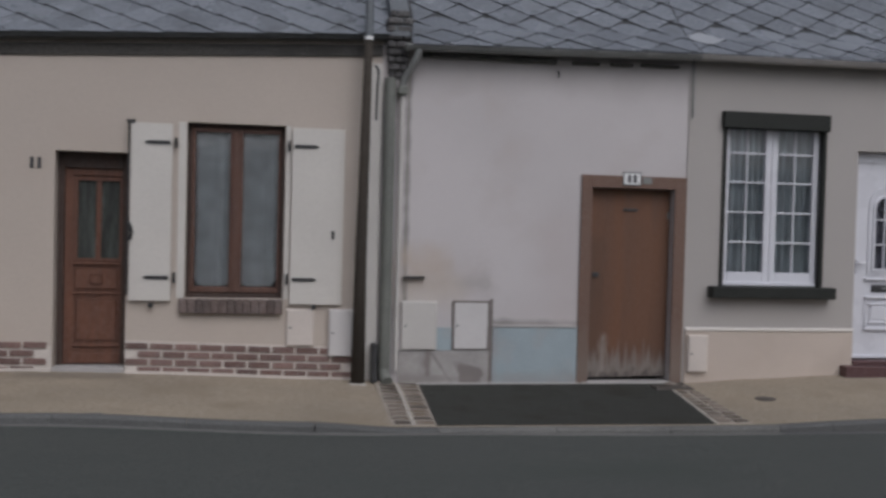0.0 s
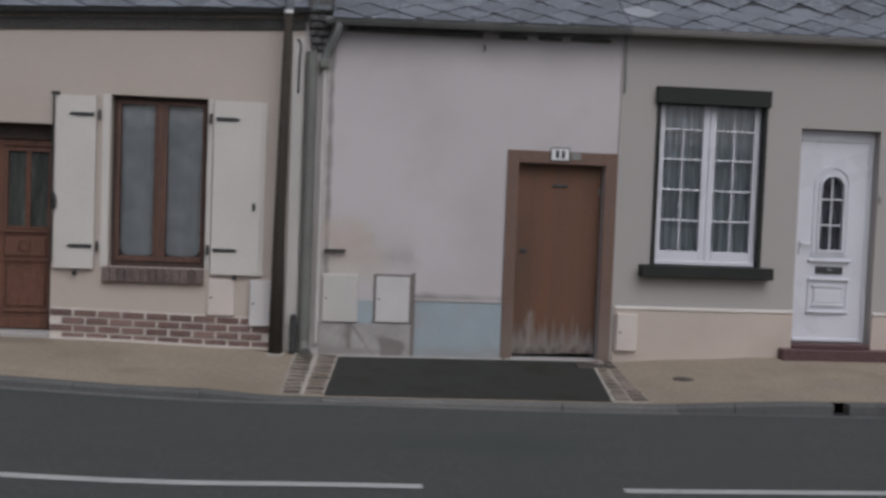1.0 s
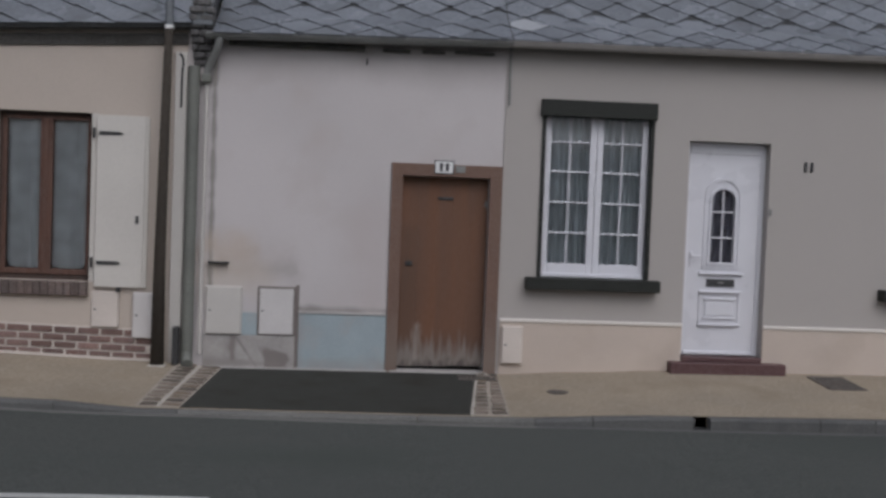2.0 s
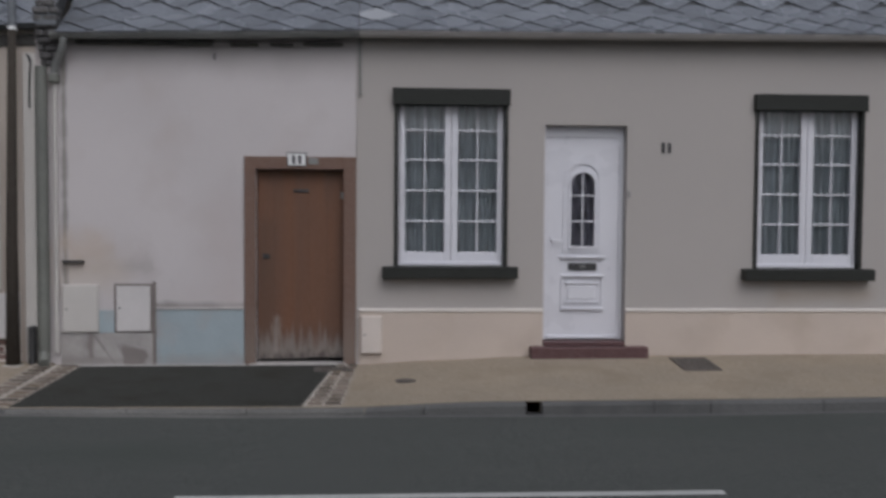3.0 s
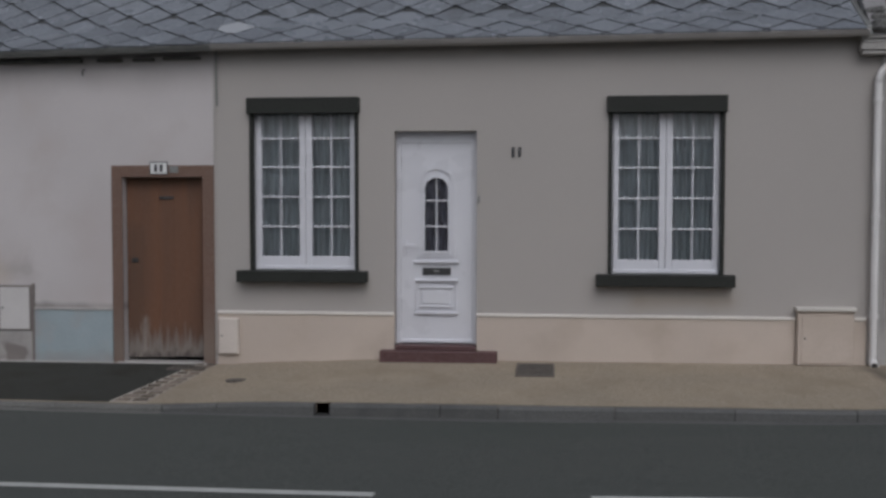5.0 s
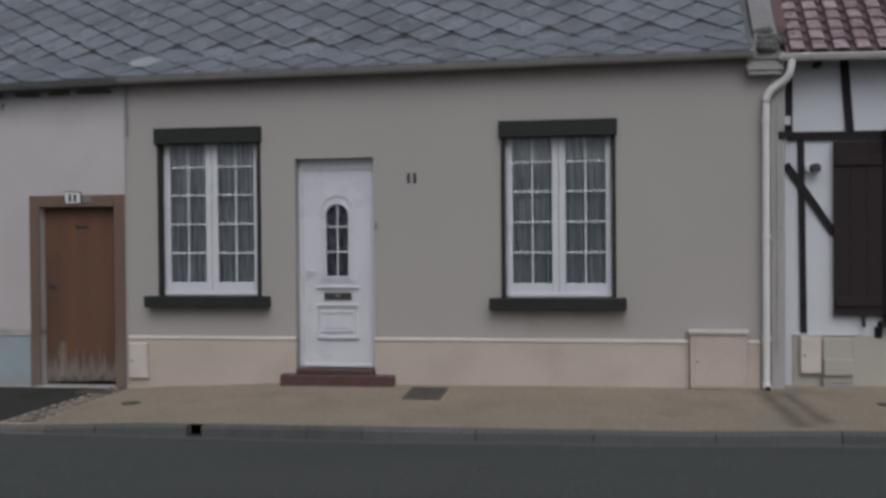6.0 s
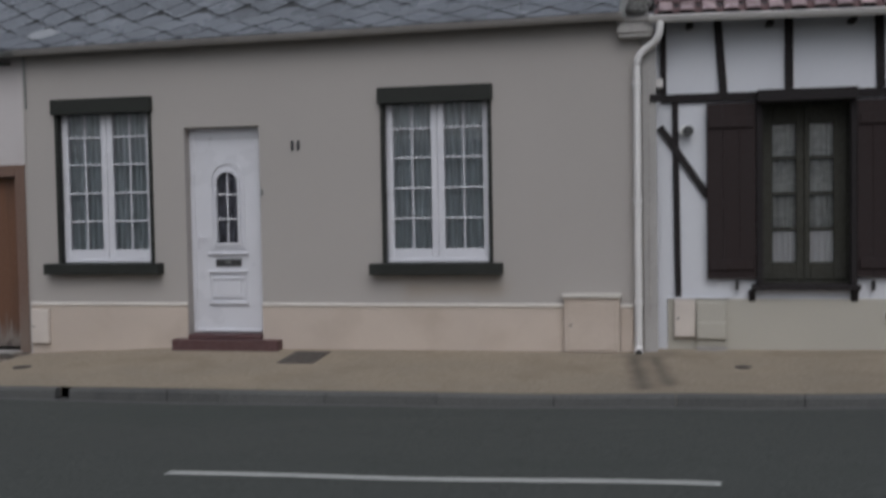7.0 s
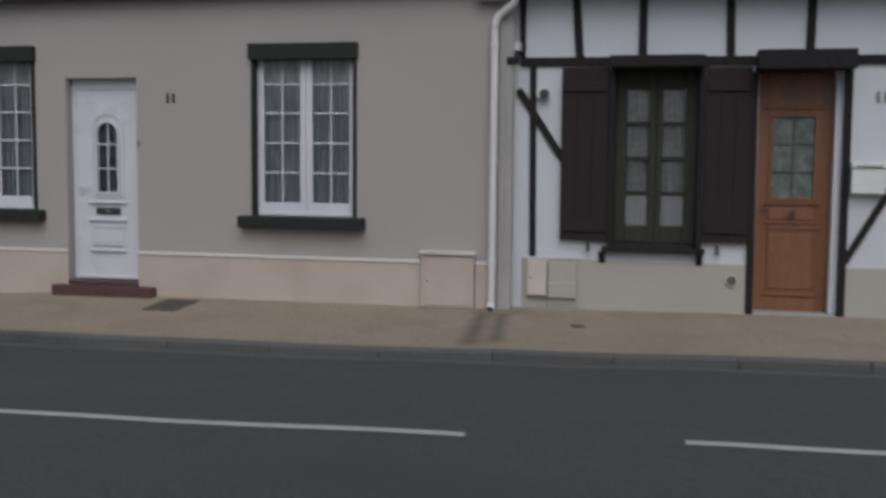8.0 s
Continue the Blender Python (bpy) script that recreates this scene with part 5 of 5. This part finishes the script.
down = thing("downpipe", (0.33, 9.55, -0.1), "grey-green painted rainwater pipe beside the pole", "downpipe", "downpipes")
part("pipe", tube(bm_new(), [(0.275, 9.58, 0.02), (0.275, 9.58, 1.2), (0.272, 9.58, 2.86)], 0.058, 14), M_ZINC_PIPE, down, smooth=True)
part("shoe", tube(bm_new(), bend((0.275, 9.58, 0.03), (0.275, 9.56, -0.06), (0.3, 9.48, -0.09)), 0.056, 12), M_ZINC_PIPE, down, smooth=True)
down = thing("downpipe", (0.42, 9.58, -0.1), "thin weathered zinc downpipe with a swan-neck bend", "downpipe", "downpipes")
neck = bend((0.525, 9.48, 3.15), (0.525, 9.48, 3.06), (0.47, 9.54, 2.97)) + bend((0.45, 9.56, 2.93), (0.4, 9.59, 2.86), (0.392, 9.6, 2.77))[1:]
part("swan_neck", tube(bm_new(), neck, 0.038, 12), M_ZINC, down, smooth=True)
part("hopper", box(bm_new(), 0.345, 0.44, 9.55, 9.64, 2.7, 2.79, 0.015), M_ZINC_PIPE, down)
part("pipe", tube(bm_new(), [(0.395, 9.61, 2.71), (0.393, 9.61, 1.3), (0.39, 9.61, 0.0)], 0.021, 12), M_BOX, down, smooth=True)
solo("cable_conduit", tube(bm_new(), bend((0.12, 9.62, 2.98), (0.18, 9.62, 2.95), (0.15, 9.62, 2.8)) + [Vector((0.145, 9.62, 2.45))], 0.012, 8), M_IRON, "black cable end on the wall", "cable")
solo("wall_strip", box(bm_new(), 0.08, 0.2, Y - 0.03, Y - 0.001, -0.1, 3.0, 0.004), M_BOX, "pale grey painted wall strip", "trim", kind="structure")
solo("pipe_guard", box(bm_new(), 0.14, 0.2, 9.5, 9.6, -0.1, 0.28, 0.008), M_IRON, "dark iron guard beside the downpipe", "guard")
solo("cable_conduit", tube(bm_new(), [(3.425, 9.635, 2.62), (3.42, 9.635, 2.9), (3.42, 9.63, 3.2)], 0.014, 8), M_ZINC, "thin grey conduit at the house border", "cable")
solo("conduit_cover", box(bm_new(), 3.385, 3.41, Y - 0.012, Y, -0.1, 3.1, 0.004), M_WALL_TAUPE, "thin rendered edge between two fronts", "trim", kind="structure")

down = thing("downpipe", (10.15, 9.57, -0.02), "white plastic downpipe with a swan-neck bend", "downpipe", "downpipes")
neck = bend((10.385, 9.48, 3.22), (10.385, 9.48, 3.04), (10.32, 9.53, 3.0)) + bend((10.225, 9.56, 2.935), (10.16, 9.57, 2.89), (10.155, 9.57, 2.79))
part("swan_neck", tube(bm_new(), neck, 0.038, 12), M_PIPE_WHITE, down, smooth=True)
pipe = part("pipe", tube(bm_new(), [(10.155, 9.57, 2.8), (10.152, 9.57, 1.4), (10.15, 9.57, 0.03)], 0.037, 14), M_PIPE_WHITE, down, smooth=True)
for z in (1.45, 0.45, 2.6):
    part("pipe_clip", tube(bm_new(), [(10.152, 9.57, z), (10.152, 9.57, z + 0.05)], 0.046, 14), M_PIPE_WHITE, pipe)
shoe = part("shoe", tube(bm_new(), bend((10.15, 9.57, 0.035), (10.15, 9.56, -0.0), (10.15, 9.51, -0.02)), 0.042, 12), M_PIPE_WHITE, down)
part("mouth", tube(bm_new(), [(10.15, 9.512, -0.019), (10.15, 9.502, -0.022)], 0.032, 12), M_IRON, shoe)

pil = thing("pilaster", (10.25, Y, 0), "grey painted pilaster with a moulded cap between two houses", "pilaster", kind="structure")
part("shaft", box(bm_new(), 10.203, 10.335, Y - 0.03, Y + 0.06, -0.3, 3.06, 0.006), M_PILASTER, pil)
part("cable_duct", box(bm_new(), 10.255, 10.275, Y - 0.045, Y - 0.031, 0.3, 2.75, 0.003), M_STONE, pil)
for z0, z1, g in ((3.06, 3.1, 0.0), (3.1, 3.17, 0.015), (3.17, 3.21, 0.0), (3.21, 3.265, 0.02)):
    part("cap_moulding", box(bm_new(), 9.985 - g, 10.3 + g, Y - 0.13 - g, Y - 0.001, z0 + 0.001, z1, 0.008), M_STONE, pil)

# corbelled brick pier between the two left houses
pier = thing("brick_pier", (0.35, Y, 2.7), "weathered dark brick corbel carrying the party wall", "pier", kind="structure")
z = 2.87
for i in range(9):
    half = 0.085 + 0.008 * min(i, 5) - (0.03 if i == 8 else 0)
    deep = 0.04 + 0.018 * min(i, 7)
    cx = 0.345
    cut = cx + (0.03 if i % 2 else -0.035)
    part("brick", box(bm_new(), cx - half, cut - 0.002, Y - deep, Y - 0.001, z, z + 0.067, 0.014), M_BRICK_SOOT, pier)
    part("brick", box(bm_new(), cut + 0.002, cx + half + random.uniform(-0.012, 0.012), Y - deep + 0.004, Y - 0.001, z, z + 0.067, 0.014), M_BRICK_SOOT, pier)
    z += 0.071

# ---- roofs ----
T = math.tan(radians(SLOPE))
C, S = math.cos(radians(SLOPE)), math.sin(radians(SLOPE))


FLARE, FLARE_LENGTH = 31.0, 0.58   # the slate roofs of the middle houses kick out at the eaves


def rise(s, flare):
    """How far in and up a roof has gone after s metres of slope, and its pitch there."""
    if not flare:
        return s * C, s * S, SLOPE
    a = radians(FLARE)
    low = min(s, FLARE_LENGTH)
    rest = s - low
    t = min(1.0, max(0.0, (s - FLARE_LENGTH + 0.19) / 0.38))
    return low * math.cos(a) + rest * C, low * math.sin(a) + rest * S, FLARE + (SLOPE - FLARE) * t


def slope_length(ey, flare):
    if not flare:
        return (RIDGE_Y - ey) / C
    return FLARE_LENGTH + (RIDGE_Y - ey - FLARE_LENGTH * math.cos(radians(FLARE))) / C


def roof(name, x0, x1, ey, ez0, ez1, label, flare=False):
    """A pitched roof of two slabs; its front eave runs at ey from height ez0 to ez1."""
    bm = bm_new()
    ends = []
    kink_y, kink_z, _ = rise(FLARE_LENGTH, flare)
    top = rise(slope_length(ey, flare), flare)[1]
    for x, ez in ((x0, ez0), (x1, ez1)):
        rz = ez + top
        o = [(ey, ez), (ey + kink_y, ez + kink_z), (RIDGE_Y, rz), (17.5, ez - 0.1), (17.5, ez - 0.22), (RIDGE_Y, rz - 0.1), (ey + kink_y, ez + kink_z - 0.07), (ey, ez - 0.05)]
        ends.append([bm.verts.new((x, u, v)) for u, v in o])
    a, b = ends
    for i in range(8):
        j = (i + 1) % 8
        bm.faces.new((a[i], a[j], b[j], b[i]))
    for r in (a, b):
        bm.faces.new((r[0], r[1], r[6], r[7])); bm.faces.new((r[1], r[2], r[5], r[6])); bm.faces.new((r[2], r[3], r[4], r[5]))
    bmesh.ops.recalc_face_normals(bm, faces=bm.faces)
    return solo(name, bm, M_DECK, label, "roof", kind="structure")


def plane_of(x0, x1, ey, ez0, ez1, s=0.0, flare=False):
    """Turns (x, up the slope from s, off the slope) into a place on a roof whose eave falls along x."""
    fall = Matrix.Identity(4)
    fall[2][0] = (ez1 - ez0) / (x1 - x0)
    dy, dz, pitch = rise(s, flare)
    return Matrix.Translation((0, ey + dy, ez0 - x0 * fall[2][0] + dz)) @ fall @ Matrix.Rotation(radians(pitch), 4, "X")


def clip_to(poly, x0, x1, s0, s1):
    for axis, lim, sign in ((0, x0, 1), (0, x1, -1), (1, s0, 1), (1, s1, -1)):
        out = []
        for p, q in zip(poly, poly[1:] + poly[:1]):
            a, b = sign * (p[axis] - lim), sign * (q[axis] - lim)
            if a >= 0:
                out.append(p)
            if a * b < 0:
                t = a / (a - b)
                out.append((p[0] + (q[0] - p[0]) * t, p[1] + (q[1] - p[1]) * t))
        poly = out
    return poly


def slate_mesh(poly, hook, body):
    """A thin slate with its dark copper hook at the lower tip."""
    bm = bm_new()
    lift = lambda u, v: 0.01 - 0.016 * v
    a = [bm.verts.new((u, v, lift(u, v))) for u, v in poly]
    b = [bm.verts.new((u, v, lift(u, v) - 0.01)) for u, v in poly]
    bm.faces.new(a)
    for i in range(len(poly)):
        j = (i + 1) % len(poly)
        bm.faces.new((a[i], b[i], b[j], a[j]))
    if hook:
        low = min(v for u, v in poly)
        box(bm, -0.026, 0.026, low - 0.006, low + 0.004, lift(0, low) - 0.004, lift(0, low) + 0.003)
    bmesh.ops.recalc_face_normals(bm, faces=bm.faces)
    me = bpy.data.meshes.new("slate")
    n_body = 1 + len(poly)
    bm.faces.ensure_lookup_table()
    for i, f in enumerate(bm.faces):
        f.material_index = 0 if i == 0 else 2 if i < n_body else 1   # the cut edges are coloured dark as the shadow lines between slates
    bm.to_mesh(me)
    bm.free()
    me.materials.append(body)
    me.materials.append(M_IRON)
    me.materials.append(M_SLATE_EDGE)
    return me


def slates(deck, x0, x1, ey, ez0, ez1, phase, start, rows_near, wide, high, g, flare=False, pale=()):
    """Diamond slates in staggered rows; wide and high are one slate's showing size, pale lists (row, x) of newer slates."""
    length = slope_length(ey, flare)
    w, h, sag = wide / 2, high / 2, 0.007
    full = [(-w + g, 0), (-w / 2, -h / 2 - sag + g * 0.5), (-0.035, -h + g * 0.9), (0.035, -h + g * 0.9), (w / 2, -h / 2 - sag + g * 0.5),
            (w - g, 0), (w / 2, h / 2 - sag - g * 0.25), (0, h - g * 0.4), (-w / 2, h / 2 - sag - g * 0.25)]
    whole = slate_mesh(full, True, M_SLATE)
    rest = bm_new()
    n = 0
    for r in range(-2, int(length / h) + 2):
        s = r * h + start
        turn = plane_of(x0, x1, ey, ez0, ez1, s, flare)
        for c in range(-1, int((x1 - x0) / wide) + 2):
            x = x0 + (c + phase + 0.5 * (r % 2)) * wide
            poly = clip_to([(x + u, s + v) for u, v in full], x0 + 0.004, x1 - 0.004, -0.03, length)
            if len(poly) < 3:
                continue
            new_one = any(r == pr and abs(x - px) < 0.1 for pr, px in pale)
            inside = x + w < x1 and x - w > x0 and s - h > -0.03 and s + h < length and not new_one
            if r < rows_near and n < 298:
                hooked = s - h > 0.06
                me = whole if inside and hooked else slate_mesh([(u - x, v - s) for u, v in poly], hooked and len(poly) > 7, M_SLATE_PALE if new_one else M_SLATE)
                piece("slate", me, deck, turn @ Matrix.Translation((x, 0, random.uniform(0.002, 0.006))) @ pose(0, 0, 0, random.uniform(-0.4, 0.4), random.uniform(-0.35, 0.35), random.uniform(-0.6, 0.6)))
                n += 1
            else:
                rest.faces.new([rest.verts.new(turn @ Vector((u, v - s, 0.016 - 0.016 * (v - s)))) for u, v in poly])
    ob = part("slates", rest, M_SLATE, deck)
    tagged(ob, "grey diamond slates higher up the roof", kind="stuff")


r1 = roof("roof_1", ROW_X0, 0.26, 9.535, 2.955, 3.286, "grey diamond slate roof of the beige house")
r2 = roof("roof_2", 0.46, XM, 9.44, 3.183, 3.248, "grey diamond slate roof over the old wall", True)
r3 = roof("roof_3", XM + 0.004, 10.0, 9.44, 3.251, 3.3, "grey diamond slate roof of the taupe house", True)
r4 = roof("roof_4", 10.32, ROW_X1, 9.44, 3.255, 3.175, "red-brown tiled roof of the half-timbered house")
slates(r1, ROW_X0, 0.26, 9.535, 2.955, 3.286, 0.774, -0.0325, 13, 0.455, 0.295, 0.012)
slates(r2, 0.46, XM, 9.44, 3.183, 3.248, 0.661, 0.187, 13, 0.505, 0.374, 0.021, True)
slates(r3, XM + 0.004, 10.0, 9.44, 3.251, 3.3, 0.825, 0.2, 13, 0.52, 0.374, 0.021, True, ((1, 3.583),))

# party wall copings that run up the roof
def coping(name, x0, x1, ey, ez, h, m, label, flare=False):
    top = slope_length(ey, flare)
    ends = [(ey + dy, ez + dz) for dy, dz, _ in (rise(d, flare) for d in ((0, FLARE_LENGTH, top) if flare else (0, top)))]
    o = [(u, v - 0.05) for u, v in ends] + [(u, v + h) for u, v in reversed(ends)]
    return solo(name, prism(bm_new(), o, x1 - x0, lambda u, v, w: (x0 + w, u, v)), m, label, "coping", kind="structure")


coping("coping_1", 0.26, 0.445, 9.51, 3.31, 0.13, M_POLE_TOP, "raised grey parapet between two slate roofs")
coping("coping_5", 0.447, 0.465, 9.51, 3.31, 0.145, M_DECK, "dark flashing edge of the parapet")
coping("coping_2", 10.05, 10.27, 9.49, 3.3, 0.05, M_COPING, "smooth grey coping between slate and tile roofs")
for k, (yy, zz, dx, hh) in enumerate(((9.5, 3.3, 0.0, 0.09), (9.6, 3.37, 0.015, 0.1), (9.7, 3.48, -0.01, 0.07), (9.55, 3.37, 0.1, 0.06))):
    solo("stone", box(bm_new(), -0.1 if dx < 0.1 else -0.06, 0.1 if dx < 0.1 else 0.06, -0.06, 0.07, -0.03, hh, 0.025, pose(10.155 + dx, yy, zz, 14 * k - 10, 5 - 6 * k, 12 - 9 * k)), M_MOSS_STONE, "rough dark mossy lump of mortar on the coping", "mortar lump", "mortar lumps")
coping("coping_6", 10.275, 10.42, 9.72, 3.5, 0.06, M_TILE_DARK, "dark red verge strip beside the coping")
coping("coping_3", 10.0, 10.05, 9.45, 3.3, 0.03, M_ZINC, "grey zinc flashing strip beside the slates", True)
coping("coping_4", XM - 0.006, XM + 0.006, 9.45, 3.248, 0.02, M_DECK, "thin dark joint strip between two slate roofs", True)

# red tiles
TW, TE = 0.203, 0.184
bm = bm_new()
prof = [(0.0, -0.016), (0.026, -0.016), (0.04, 0.016), (0.058, 0.024), (0.15, 0.024), (0.168, 0.014), (0.182, -0.016), (0.201, -0.016)]
lo = [bm.verts.new((u, -0.02, v + 0.028)) for u, v in prof]
hi = [bm.verts.new((u, TE + 0.02, v + 0.002)) for u, v in prof]
un = [bm.verts.new((u, -0.02, v + 0.012)) for u, v in prof]
for i in range(len(prof) - 1):
    bm.faces.new((lo[i], lo[i + 1], hi[i + 1], hi[i])).material_index = 0 if 2 <= i <= 4 else 1   # the crown is painted paler for its sky sheen, the red sides darker
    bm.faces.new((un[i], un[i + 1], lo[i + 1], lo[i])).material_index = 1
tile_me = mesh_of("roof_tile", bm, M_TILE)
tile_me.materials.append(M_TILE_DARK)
turn = plane_of(10.32, ROW_X1, 9.44, 3.255, 3.175)
rest = bm_new()
for r in range(int((RIDGE_Y - 9.44) / C / TE)):
    for c in range(int((ROW_X1 - 10.33) / TW)):
        place = turn @ Matrix.Translation((10.33 + c * TW, r * TE, 0.002))
        if r < 14 and c < 21:
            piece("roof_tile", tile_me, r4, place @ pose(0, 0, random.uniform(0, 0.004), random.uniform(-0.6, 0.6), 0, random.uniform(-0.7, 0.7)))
        else:
            vs = [[rest.verts.new(place @ Vector((u, v, w + (0.022 if v < 0 else 0.002)))) for u, w in prof] for v in (-0.02, TE + 0.02)]
            for i in range(len(prof) - 1):
                rest.faces.new((vs[0][i], vs[0][i + 1], vs[1][i + 1], vs[1][i]))
ob = part("roof_tiles", rest, M_TILE, r4)
tagged(ob, "red-brown tiles higher up the roof", kind="stuff")

# ---- brick base of the beige house ----
base = solo("brick_base", bm_new(), M_MORTAR, "red-brown brick base with white mortar joints", "brick base", kind="structure")
bm = bm_new()
for a_x, b_x in ((ROW_X0, -2.835), (-2.175, 0.03)):
    o = [(a_x, -0.4), (b_x, -0.4), (b_x, 0.225), (a_x, 0.285)]
    prism(bm, o, 0.012, lambda u, v, w: (u, Y - 0.014 + w, v))
bm.to_mesh(base.data)
bm.free()
brick = mesh_of("brick", box(bm_new(), -0.105, 0.105, -0.012, 0.012, -0.029, 0.029, 0.004), M_BRICK)
for row in range(5):
    z = 0.238 - row * 0.0755
    for i in range(29):
        x = -6.4 + i * 0.228 + 0.114 * (row % 2)
        if x > -0.08 or -2.95 < x < -2.07:
            continue
        fall = -0.026 * (x + 2.2) if x > -2.2 else 0
        piece("brick", brick, base, Matrix.Translation((x, Y - 0.014 - random.uniform(0, 0.003), z + fall)) @ pose(0, 0, 0, 0, 1.4 + random.uniform(-0.4, 0.4), 0) @ Matrix.Diagonal((random.uniform(0.95, 1), 1, random.uniform(0.93, 1), 1)))

# thin mortar line where the beige front meets the footpath
bm = bm_new()
for a_x, b_x in ((ROW_X0, -2.84), (-2.17, 0.0)):
    n = 12
    for i in range(n):
        xa, xb = a_x + (b_x - a_x) * i / n, a_x + (b_x - a_x) * (i + 1) / n
        za, zb = profile(FOOT_Z, xa), profile(FOOT_Z, xb)
        prism(bm, [(xa, za - 0.05), (xb, zb - 0.05), (xb, zb + 0.022), (xa, za + 0.022)], 0.02, lambda u, v, w: (u, Y - 0.045 + w, v))
solo("trim_3", bm, M_MORTAR, "thin white mortar fillet along the wall foot", "trim", kind="structure")
